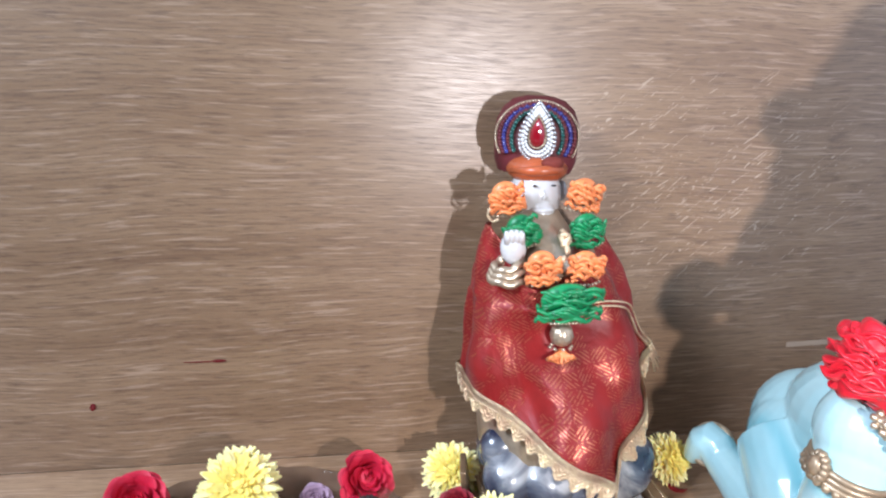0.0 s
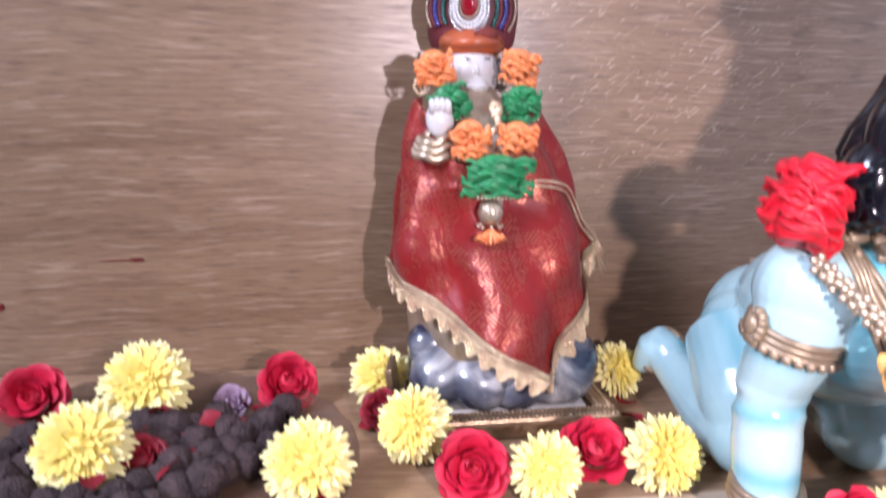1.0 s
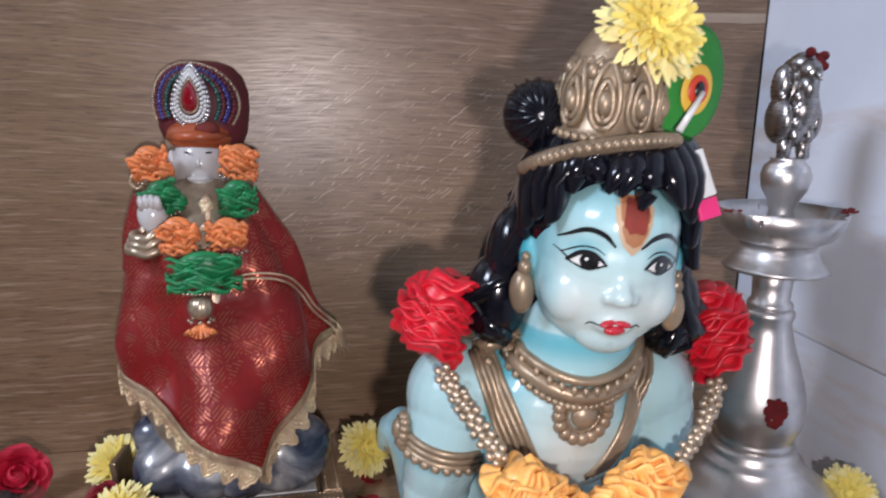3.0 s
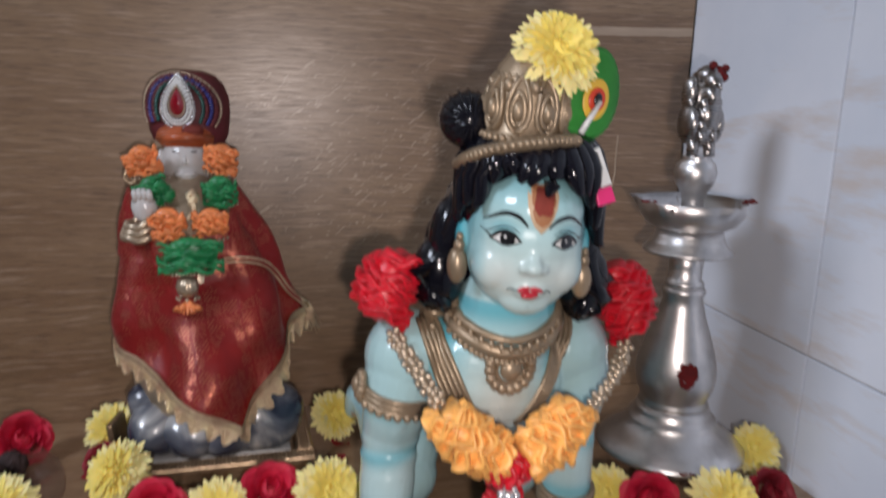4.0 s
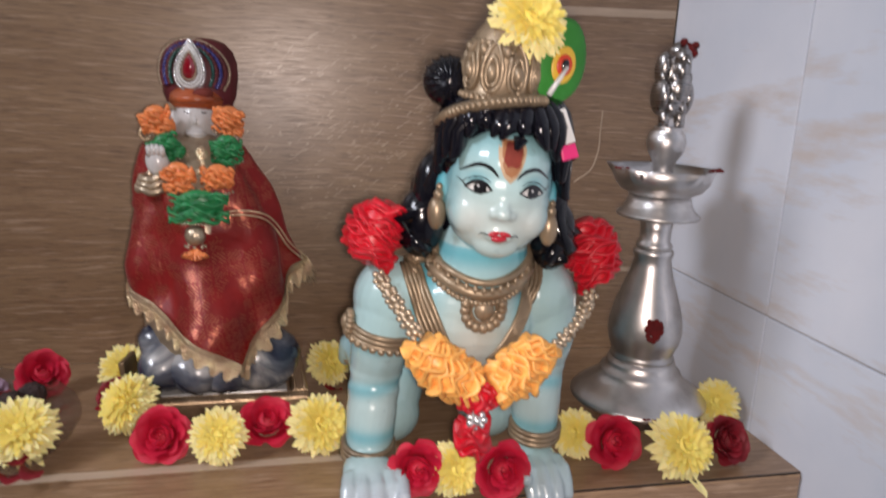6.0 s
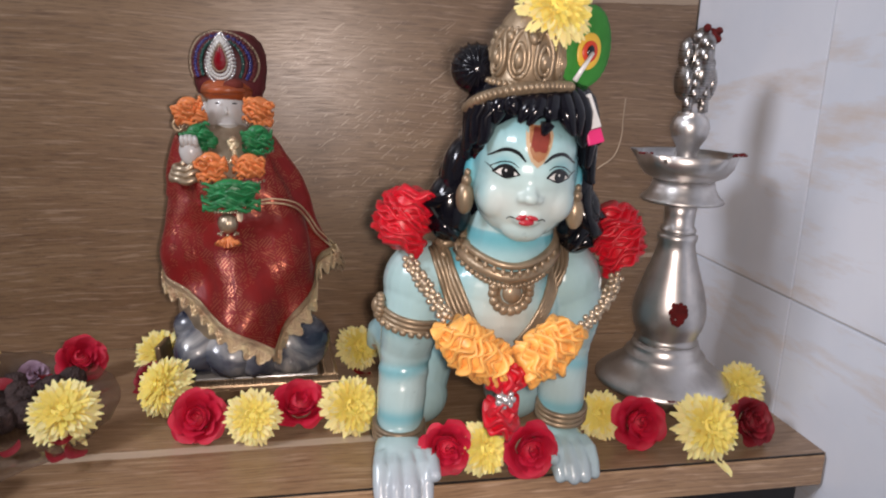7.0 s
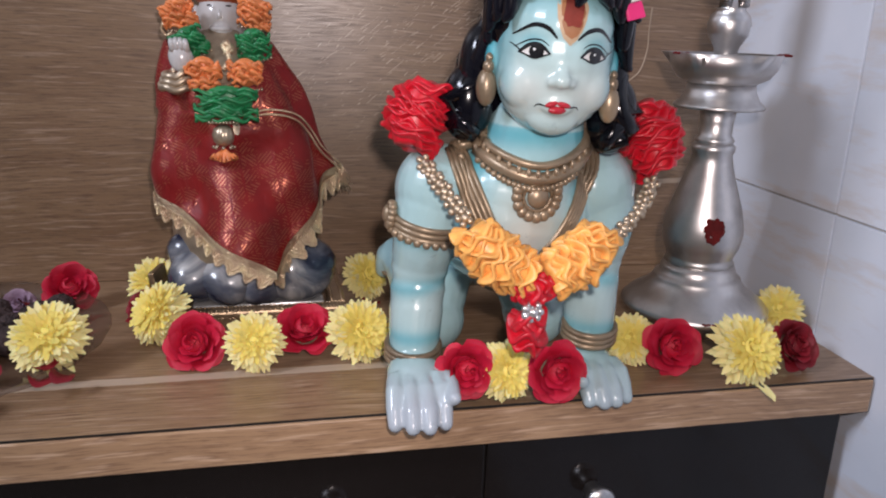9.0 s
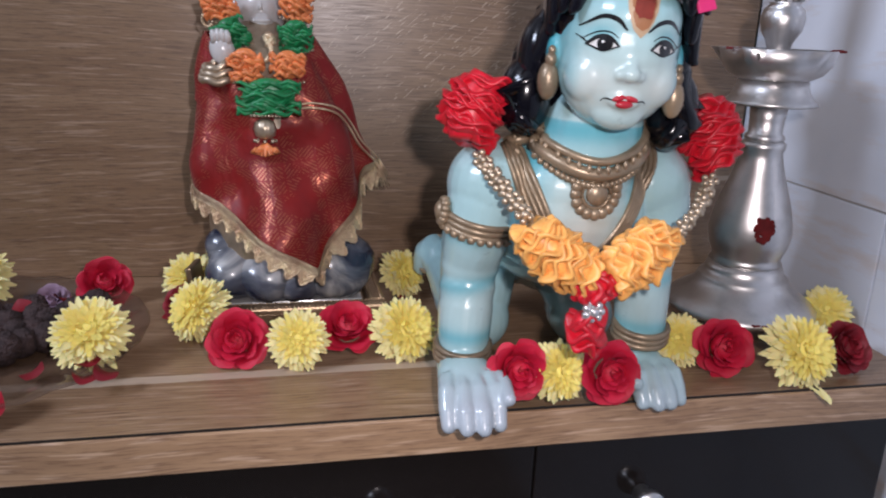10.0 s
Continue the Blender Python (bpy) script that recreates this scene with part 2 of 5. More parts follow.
def tube(bm, points, radii, seg=12, material=0, flat=1.0):
    """A round, tapering tube through the points, with closed ends; flat squashes it across its second axis."""
    pts = [Vector(p) for p in points]
    side = Vector((0.3, 0.2, 1)).normalized()
    rings = []
    for i, p in enumerate(pts):
        d = (pts[min(i + 1, len(pts) - 1)] - pts[max(i - 1, 0)]).normalized()
        u = d.cross(side)
        if u.length < 0.05:
            u = d.cross(Vector((1, 0, 0)))
        u.normalize()
        w = d.cross(u).normalized()
        r = radii[i] if isinstance(radii, (list, tuple)) else radii
        rings.append([bm.verts.new(p + u * (r * math.cos(2 * math.pi * k / seg)) + w * (r * flat * math.sin(2 * math.pi * k / seg))) for k in range(seg)])
    faces = []
    for a, b in zip(rings, rings[1:]):
        faces += [bm.faces.new((a[k], a[(k + 1) % seg], b[(k + 1) % seg], b[k])) for k in range(seg)]
    faces += [bm.faces.new(rings[0][::-1]), bm.faces.new(rings[-1])]
    for f in faces:
        f.material_index = material
    return bm


def curve_points(points, n):
    """n points on a smooth (Catmull-Rom) line through the given ones."""
    p = [Vector(q) for q in points]
    p = [2 * p[0] - p[1], *p, 2 * p[-1] - p[-2]]
    out = []
    for i in range(n):
        s = i / (n - 1) * (len(p) - 3)
        k = min(int(s), len(p) - 4)
        t = s - k
        a, b, c, d = p[k:k + 4]
        out.append(0.5 * ((2 * b) + (c - a) * t + (2 * a - 5 * b + 4 * c - d) * t * t + (3 * b - a - 3 * c + d) * t ** 3))
    return out


# ---- setting ----
BACK, SIDE = 0.021, 0.426  # faces of the panel and of the tiled wall
SKEW = 0.88  # the front of the shelf is not quite parallel to the panel
FRONT = pose(0, -0.330, 0, 0, 0, SKEW)


def front_y(x):
    return -0.330 + 0.0153 * x


lone("wall_back", box(-2.4, 0.576, BACK + 0.02, 0.16, -0.85, 1.75), [PLASTER], "plain painted room wall behind the panel", "wall", kind="structure", smooth=False)
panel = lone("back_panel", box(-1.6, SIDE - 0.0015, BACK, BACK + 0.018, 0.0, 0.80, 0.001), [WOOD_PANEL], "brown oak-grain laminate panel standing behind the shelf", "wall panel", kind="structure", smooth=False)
lone("wall_left", box(-2.52, -2.4, -2.7, 0.16, -0.85, 1.75), [PLASTER], "plain painted room wall", "wall", kind="structure", smooth=False)
# added wall out of view, coloured dark so the glass doors mirror little
lone("wall_front", box(-2.4, 0.576, -2.7, -2.58, -0.85, 1.75), [DARK_WALL], "unseen added room wall, dark to dim the door reflections", "wall", kind="structure", smooth=False)
lone("floor", box(-2.52, 0.576, -2.7, 0.16, -0.95, -0.85), [FLOOR_MAT], "plain stone floor of the room", "floor", kind="structure", smooth=False)
lone("ceiling", box(-2.52, 0.576, -2.7, 0.16, 1.75, 1.85), [PLASTER], "plain painted ceiling", "ceiling", kind="structure", smooth=False)
wall_right = lone("wall_right", box(SIDE + 0.0035, 0.576, -2.58, BACK + 0.02, -0.85, 1.75), [GROUT], "wall clad in glossy bluish white glazed tiles", "wall", kind="structure", smooth=False)


def wall_tiles():
    wide, high, gap, joint_y, joint_z = 0.30, 0.45, 0.002, -0.235, 0.130
    me = to_mesh(box(0, 0.006, -wide / 2 + gap / 2, wide / 2 - gap / 2, -high / 2 + gap / 2, high / 2 - gap / 2, 0.0008), "tile", TILE, smooth=False)
    last = BACK - joint_y
    edge = to_mesh(box(0, 0.006, -last / 2 + gap / 2, last / 2, -high / 2 + gap / 2, high / 2 - gap / 2, 0.0008), "tile", TILE, smooth=False)
    for k in range(-2, 3):
        z = joint_z + high * (k + 0.5)
        part("tile", edge, None, wall_right, m=pose(SIDE, joint_y + last / 2, z))
        for i in range(7):
            part("tile", me, None, wall_right, m=pose(SIDE + random.uniform(-0.0003, 0.0003), joint_y - wide * (i + 0.5), z))


def shelf():
    top = thing("shelf", "brown oak-grain laminate shelf with a thick edging strip", "shelf", kind="structure")
    bm = bmesh.new()
    x0, x1 = -1.6, SIDE - 0.001
    ring = [(x0, BACK), (x0, front_y(x0) + 0.002), (x1, front_y(x1) + 0.002), (x1, BACK)]
    up = [bm.verts.new((x, y, 0.0)) for x, y in ring]
    down = [bm.verts.new((x, y, -0.022)) for x, y in ring]
    bm.faces.new(up)
    bm.faces.new(down[::-1])
    for i in range(4):
        bm.faces.new((up[i], up[(i + 1) % 4], down[(i + 1) % 4], down[i]))
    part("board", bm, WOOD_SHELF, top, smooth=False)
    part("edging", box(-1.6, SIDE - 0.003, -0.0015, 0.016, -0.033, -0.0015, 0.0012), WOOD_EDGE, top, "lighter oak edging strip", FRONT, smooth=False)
    part("seam", box(-1.6, SIDE - 0.003, 0.0009, 0.0017, -0.004, 0.0004), DARK_TRIM, top, "dark joint line of the edging", FRONT, smooth=False)


def cabinet():
    body = thing("cabinet", "low cabinet with dark glass doors under the shelf", "cabinet", m=FRONT)
    part("side_panel", box(0.391, 0.407, 0.0225, 0.29, -0.849, -0.0335, 0.001), WOOD_EDGE, body, smooth=False)
    part("side_panel", box(-1.55, -1.532, 0.012, 0.24, -0.849, -0.0335, 0.001), WOOD_EDGE, body, smooth=False)
    part("back_board", box(-1.53, 0.39, 0.22, 0.23, -0.849, -0.0335), DARK_TRIM, body, smooth=False)
    part("top_rail", box(-1.53, 0.4085, 0.010, 0.034, -0.0395, -0.0335, 0.001), DARK_TRIM, body, "dark top rail", smooth=False)
    part("divider", box(0.060, 0.0725, 0.018, 0.21, -0.849, -0.0400), DARK_TRIM, body, smooth=False)
    for x0, x1, knob in ((0.0680, 0.408, 0.166), (-0.36, 0.0660, -0.060), (-0.78, -0.364, -0.70)):
        door = part("door", box(x0, x1, 0.013, 0.018, -0.845, -0.0405, 0.001), DARK_GLASS, body, "dark smoked glass door", smooth=False)
        part("knob", lathe([(0, -0.001), (0.008, -0.001), (0.007, 0.008), (0.011, 0.012), (0.0135, 0.018), (0.012, 0.023), (0, 0.025)], 24), KNOB, door, "round metal knob", pose(knob, 0.013, -0.095, 90))


wall_tiles()
shelf()
cabinet()


# ---- oil lamp ----
def oil_lamp():
    top = thing("oil_lamp", "tall silver-coloured metal oil lamp with a bird finial", "oil lamp", pose(0.312, -0.194, 0) @ Matrix.Diagonal((0.95, 0.95, 1.07, 1)))
    part("foot", lathe([(0, 0), (0.030, 0), (0.030, 0.024), (0, 0.024)]), STEEL, top)
    part("base", lathe([(0.030, 0.024), (0.072, 0.0245), (0.0755, 0.0265), (0.0755, 0.0295), (0.0725, 0.0315), (0.0700, 0.0350), (0.0625, 0.0400), (0.0545, 0.0445), (0.0480, 0.0500), (0.0450, 0.0545), (0.0440, 0.0570), (0.0400, 0.0580), (0.0385, 0.0630), (0.0365, 0.068), (0, 0.068)]), STEEL, top)
    part("body", lathe([(0, 0.068), (0.033, 0.068), (0.0358, 0.0705), (0.0335, 0.073), (0.0340, 0.077), (0.0383, 0.086), (0.0405, 0.097), (0.0398, 0.107), (0.0365, 0.120), (0.0305, 0.1365), (0.0250, 0.1507), (0.0215, 0.1621), (0.0195, 0.1706), (0.0215, 0.1744), (0.0215, 0.1782), (0.018, 0.181), (0, 0.181)]), STEEL, top)
    part("neck", lathe([(0, 0.181), (0.0185, 0.181), (0.0195, 0.1831), (0.0185, 0.1853), (0.016, 0.1874), (0.0165, 0.1992), (0.018, 0.2115), (0, 0.2115)]), STEEL, top)
    part("skirt", lathe([(0, 0.2115), (0.043, 0.2115), (0.0445, 0.213), (0.043, 0.2151), (0.038, 0.2187), (0.034, 0.2253), (0.0325, 0.2325), (0, 0.2325)]), STEEL, top)
    dish = lathe([(0, 0.2325), (0.031, 0.2325), (0.043, 0.2376), (0.050, 0.2457), (0.0535, 0.258), (0.0525, 0.2585), (0.049, 0.2478), (0.040, 0.2406), (0, 0.2386)], 60)
    for v in dish.verts:
        r, a = math.hypot(v.co.x, v.co.y), math.atan2(v.co.y, v.co.x)
        if v.co.z > 0.246 and r > 0.045:
            k = max(0.0, math.cos(2.5 * (a + 0.10)) ** 2 - 0.80) / 0.20
            s = 1 + 0.17 * k * (v.co.z - 0.243) / 0.015
            v.co.x, v.co.y = v.co.x * s, v.co.y * s
    part("dish", dish, STEEL, top, "shallow dish with five pointed spouts")
    part("stem", lathe([(0, 0.2386), (0.014, 0.2386), (0.0115, 0.2488), (0.0105, 0.258), (0.0125, 0.2645), (0.0185, 0.2732), (0.0205, 0.283), (0.0185, 0.2901), (0.013, 0.2949), (0.015, 0.2961), (0, 0.2965)]), STEEL, top)
    bird = bmesh.new()
    blob(bird, (0, 0.002, 0.328), (0.017, 0.019, 0.017))
    blob(bird, (0.002, -0.010, 0.337), (0.013, 0.011, 0.014))
    tube(bird, [(0, -0.008, 0.342), (0.001, -0.014, 0.352), (0.001, -0.013, 0.360)], [0.0095, 0.008, 0.008])
    blob(bird, (0.001, -0.013, 0.362), (0.009, 0.010, 0.0085))
    tube(bird, [(0.001, -0.021, 0.362), (0.001, -0.028, 0.357)], [0.004, 0.001], 8)
    for s in (-1, 1):
        tube(bird, [(0.008 * s, -0.004, 0.320), (0.0095 * s, -0.006, 0.304)], [0.0062, 0.0052], 10)
        blob(bird, (0.0135 * s, 0.0, 0.330), (0.0075, 0.016, 0.016))
        blob(bird, (0.0105 * s, 0.004, 0.351), (0.0085, 0.010, 0.016), (12, 8 * s, 0))
    blob(bird, (0, 0.006, 0.350), (0.014, 0.013, 0.022))
    blob(bird, (0.004, -0.002, 0.367), (0.0135, 0.012, 0.0085))
    for k in range(16):
        a = radians(-75 + 50 * (k % 4))
        blob(bird, (0.0165 * math.sin(a), -0.0165 * math.cos(a), 0.320 + 0.0085 * (k // 4)), (0.0042, 0.0026, 0.0050), (0, 0, math.degrees(a)), 10)
    for v in bird.verts:
        v.co += v.co.normalized() * 0.0005 * noise.noise(v.co * 260)
    part("bird_finial", bird, FINIAL, top, "moulded bird-shaped finial", pose(0, 0, -0.0325) @ Matrix.Diagonal((1.0, 1.0, 1.082, 1)))
    dab = bmesh.new()
    for i in range(26):
        blob(dab, (0.010 + random.gauss(0, 0.0042), -0.008 + random.gauss(0, 0.004), 0.366 + random.gauss(0, 0.0035)), (0.0042, 0.0042, 0.0036), seg=8)
    part("powder_mark", dab, KUMKUM, top, "dark red powder on the finial")
    spot = bmesh.new()
    for i in range(60):
        a, r = random.uniform(0, 6.28), 0.0098 * math.sqrt(random.random())
        blob(spot, (r * math.cos(a) * 0.85, r * math.sin(a) * 1.15, 0), (0.0028, 0.0028, 0.0007), seg=8)
    part("powder_mark", spot, KUMKUM, top, "dark red powder dab", pose(-0.010, -0.0385, 0.108, 84, 0, -14))
    for x, y, z, n in ((-0.022, -0.0700, 0.0300, 14), (0.058, -0.010, 0.2585, 16), (0.050, -0.020, 0.2580, 10), (-0.055, -0.006, 0.2580, 8)):
        crumbs = bmesh.new()
        for i in range(n):
            blob(crumbs, (random.gauss(0, 0.0045), random.gauss(0, 0.0012), 0), (0.002, 0.0015, 0.0011), seg=8)
        part("powder_mark", crumbs, KUMKUM, top, "", pose(x, y, z, 0, 0, random.uniform(-10, 40)))


# ---- flowers ----
def petal(long, wide, cup, bend, n=5, tip=0.75, notch=0.0):
    """A petal along +y from the origin: cup folds its sides up, bend lifts its tip."""
    bm = bmesh.new()
    rows = []
    for i in range(n):
        s = i / (n - 1)
        w = wide * 0.5 * (0.35 + 0.65 * math.sin(min(1.0, s * 1.25) * math.pi / 2)) * (1 - max(0, (s - tip) / (1 - tip)) ** 2 * 0.75)
        y, z = long * s, bend * s * s
        rows.append([bm.verts.new((-w, y, z + cup * w)), bm.verts.new((0, y - notch * s, z)), bm.verts.new((w, y, z + cup * w))])
    for a, b in zip(rows, rows[1:]):
        for k in range(2):
            bm.faces.new((a[k], a[k + 1], b[k + 1], b[k]))
    return bm


def chrysanthemum(seed, label, droop=0.0):
    """A dense double flower head, about 0.027 in radius, that faces +z."""
    rnd = random.Random(seed)
    top = thing("chrysanthemum", label, "flower", group="chrysanthemums")
    shapes = [to_mesh(petal(0.0205 * k, 0.0050, 0.25, 0.0012 * b, tip=0.88), "petal", MUM_OUT) for k, b in ((1.0, 1), (0.93, 2), (1.07, -1))]
    for layer, (n, lift, scale, r) in enumerate(((30, -12, 1.0, 0.0065), (32, -5, 1.0, 0.006), (32, 3, 0.97, 0.0055), (30, 12, 0.90, 0.005))):
        for i in range(n):
            a = 360 * (i + 0.5 * layer) / n + rnd.uniform(-6, 6)
            k = scale * rnd.uniform(0.88, 1.08)
            m = pose(0, 0, 0.005 + 0.0022 * layer, 0, 0, a) @ pose(0, r, 0, lift + rnd.uniform(-6, 6) - droop, rnd.uniform(-16, 16), 0) @ Matrix.Diagonal((k, k, k, 1))
            part("petal", rnd.choice(shapes), None, top, m=m)
    heart = bmesh.new()
    for n, lift, scale, r, z in ((30, 20, 0.84, 0.005, 0.0110), (28, 29, 0.76, 0.0045, 0.0115), (24, 40, 0.64, 0.004, 0.012), (18, 54, 0.52, 0.0032, 0.0125), (9, 78, 0.42, 0.002, 0.013), (5, 86, 0.38, 0.0008, 0.013)):
        for i in range(n):
            a = 360 * i / n + rnd.uniform(-9, 9)
            m = pose(0, 0, z, 0, 0, a) @ pose(0, r, 0, lift + rnd.uniform(-8, 8), rnd.uniform(-12, 12), 0)
            rows = []
            long, wide = 0.0195 * scale * rnd.uniform(0.88, 1.1), 0.0044
            for q in range(4):
                s = q / 3
                w = wide * 0.5 * (0.45, 0.95, 1.0, 0.55)[q]
                rows.append([heart.verts.new(m @ Vector((e * w, long * s, -0.003 * s * s + 0.25 * w * abs(e)))) for e in (-1, 0, 1)])
            for u, v in zip(rows, rows[1:]):
                for e in (0, 1):
                    heart.faces.new((u[e], u[e + 1], v[e + 1], v[e]))
    blob(heart, (0, 0, 0.0085), (0.0125, 0.0125, 0.0095), seg=14)
    part("flower_heart", heart, MUM_IN, top, "deeper yellow tight inner petals")
    part("calyx", lathe([(0, -0.004), (0.003, -0.004), (0.007, 0.000), (0.008, 0.006), (0, 0.008)], 16), SEPAL, top, "green calyx under the petals")
    return top


def rose_petal(wide, high, curl, flare):
    bm = bmesh.new()
    n, k = 7, 5
    rows = []
    for i in range(k):
        t = i / (k - 1)
        row = []
        for j in range(n):
            s = 2 * j / (n - 1) - 1
            w = wide * 0.5 * (0.62 + 0.38 * math.sin(math.pi * min(1, 0.15 + 0.60 * t)))
            z = high * t * (1 - 0.12 * s * s * t)
            roll = max(0, t - 0.7) / 0.3
            y = flare * t * t - curl * s * s * (0.55 + 0.45 * t) + 0.0022 * roll * roll * (1 + 0.5 * math.sin(3 * s))
            row.append(bm.verts.new((s * w, y, z - 0.0015 * roll * roll)))
        rows.append(row)
    for a, b in zip(rows, rows[1:]):
        for j in range(n - 1):
            bm.faces.new((a[j], a[j + 1], b[j + 1], b[j]))
    return bm


def rose(seed, material, label, open_=1.0):
    """A full rose head, about 0.024 in radius, that faces +z."""
    rnd = random.Random(seed)
    top = thing("rose", label, "flower", group="roses")
    rings = ((3, 0.0022, 0.0235, 0.010, 8), (4, 0.0045, 0.0240, 0.014, 2), (5, 0.0075, 0.0235, 0.018, -8), (6, 0.0105, 0.0220, 0.021, -18), (7, 0.0125, 0.0195, 0.023, -34), (7, 0.0125, 0.0165, 0.024, -56))
    for layer, (n, r, high, wide, lean) in enumerate(rings):
        me = to_mesh(rose_petal(wide, high, 0.8 * (wide / 2) ** 2 / (2 * r + 0.004), 0.002 * layer * 0.5), "petal", material)
        for i in range(n):
            a = 360 * i / n + 37 * layer + rnd.uniform(-10, 10)
            k = rnd.uniform(0.93, 1.08)
            tip = lean * (0.7 + 0.3 * open_) + rnd.uniform(-7, 7)
            part("petal", me, None, top, m=pose(0, 0, 0.001, 0, 0, a) @ pose(0, r, 0, tip, rnd.uniform(-7, 7), rnd.uniform(-12, 12)) @ Matrix.Diagonal((k, k, k, 1)))
    part("rose_core", lathe([(0, 0.002), (0.009, 0.002), (0.0125, 0.007), (0.0115, 0.0125), (0.0075, 0.0165), (0.003, 0.0185), (0, 0.019)], 16), material, top)
    part("calyx", lathe([(0, -0.004), (0.003, -0.004), (0.008, 0.000), (0.0115, 0.006), (0, 0.006)], 16), SEPAL, top, "green calyx")
    return top


def place(kinds, rows):
    """Sets out copies: (which kind, x, y, z, tilt towards the front, turn, size). The first of each kind is the built one itself."""
    used = set()
    for which, x, y, z, tilt, turn, size in rows:
        m = pose(x, y, z, 0, 0, turn) @ pose(0, 0, 0, tilt, 0, 0) @ pose(0, 0, 0, 0, 0, random.uniform(0, 360)) @ Matrix.Diagonal((size, size, size, 1))
        ob = kinds[which]
        if which in used:
            copy_thing(ob, m)
        else:
            ob.matrix_basis = m
            used.add(which)


# ---- materials of the figures ----
def painted_resin():
    """Glossy airbrushed paint; the tones come from the statue's paint layer."""
    m, tree, bsdf = shader("painted_resin")
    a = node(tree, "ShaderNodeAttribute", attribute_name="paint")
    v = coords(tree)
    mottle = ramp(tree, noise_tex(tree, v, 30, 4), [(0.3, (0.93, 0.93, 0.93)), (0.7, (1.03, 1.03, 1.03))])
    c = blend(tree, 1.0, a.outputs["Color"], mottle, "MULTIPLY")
    grime = ramp(tree, noise_tex(tree, v, 130, 3), [(0.68, (0, 0, 0)), (0.78, (0.35, 0.35, 0.35))])
    c = blend(tree, grime, c, (0.20, 0.27, 0.28))
    tree.links.new(c, bsdf.inputs["Base Color"])
    bsdf.inputs["Roughness"].default_value = 0.26
    bsdf.inputs["Coat Weight"].default_value, bsdf.inputs["Coat Roughness"].default_value = 0.7, 0.05
    bump(tree, bsdf, noise_tex(tree, v, 55, 3), 0.10, 0.0012)
    return m


def shawl_cloth():
    """Red cloth printed with blocks of slanting gold dashes that change direction like a basket weave."""
    m, tree, bsdf = shader("printed_shawl")
    v = coords(tree)
    sep = node(tree, "ShaderNodeSeparateXYZ")
    tree.links.new(v, sep.inputs[0])
    warp = noise_tex(tree, v, 14, 2)
    cell = 0.0155
    u = maths(tree, "ADD", maths(tree, "DIVIDE", maths(tree, "ADD", sep.outputs[0], maths(tree, "MULTIPLY", sep.outputs[2], 0.25)), cell), maths(tree, "MULTIPLY", warp, 0.8))
    w = maths(tree, "ADD", maths(tree, "DIVIDE", maths(tree, "ADD", sep.outputs[2], maths(tree, "MULTIPLY", sep.outputs[0], -0.2)), cell * 0.75), maths(tree, "MULTIPLY", warp, 0.8))
    odd = maths(tree, "MODULO", maths(tree, "ADD", maths(tree, "FLOOR", u), maths(tree, "ADD", maths(tree, "FLOOR", w), 400)), 2.0)
    a, b = maths(tree, "ADD", u, w), maths(tree, "SUBTRACT", u, w)
    slant = maths(tree, "ADD", maths(tree, "MULTIPLY", a, odd), maths(tree, "MULTIPLY", b, maths(tree, "SUBTRACT", 1.0, odd)))
    line = maths(tree, "GREATER_THAN", maths(tree, "SINE", maths(tree, "MULTIPLY", slant, 22.0)), 0.30)
    fu, fw = maths(tree, "FRACT", u), maths(tree, "FRACT", w)
    inside = maths(tree, "MULTIPLY", maths(tree, "LESS_THAN", maths(tree, "ABSOLUTE", maths(tree, "ADD", fu, -0.5)), 0.45), maths(tree, "LESS_THAN", maths(tree, "ABSOLUTE", maths(tree, "ADD", fw, -0.5)), 0.44))
    worn = maths(tree, "GREATER_THAN", noise_tex(tree, v, 220, 3), 0.42)
    patch = maths(tree, "GREATER_THAN", noise_tex(tree, v, 24, 2), 0.45)
    gold = maths(tree, "MULTIPLY", maths(tree, "MULTIPLY", line, inside), maths(tree, "MULTIPLY", worn, patch))
    base = ramp(tree, noise_tex(tree, v, 35, 4), [(0.3, (0.36, 0.014, 0.014)), (0.7, (0.50, 0.024, 0.020))])
    weave = noise_tex(tree, coords(tree, (900, 900, 900)), 1.0, 1)
    c = blend(tree, maths(tree, "MULTIPLY", weave, 0.25), base, (0.18, 0.006, 0.008))
    c = blend(tree, maths(tree, "MULTIPLY", gold, 0.38), c, (0.86, 0.44, 0.24))
    tree.links.new(c, bsdf.inputs["Base Color"])
    tree.links.new(maths(tree, "MULTIPLY", gold, 0.7), bsdf.inputs["Metallic"])
    tree.links.new(maths(tree, "ADD", maths(tree, "MULTIPLY", gold, -0.12), 0.44), bsdf.inputs["Roughness"])
    bsdf.inputs["Sheen Weight"].default_value = 0.2
    creases = maths(tree, "ADD", maths(tree, "MULTIPLY", noise_tex(tree, coords(tree, (1, 1, 0.6)), 48, 3, 0.5, 0.8), 6.0), maths(tree, "MULTIPLY", weave, 0.25))
    bump(tree, bsdf, creases, 0.36, 0.0009)
    return m


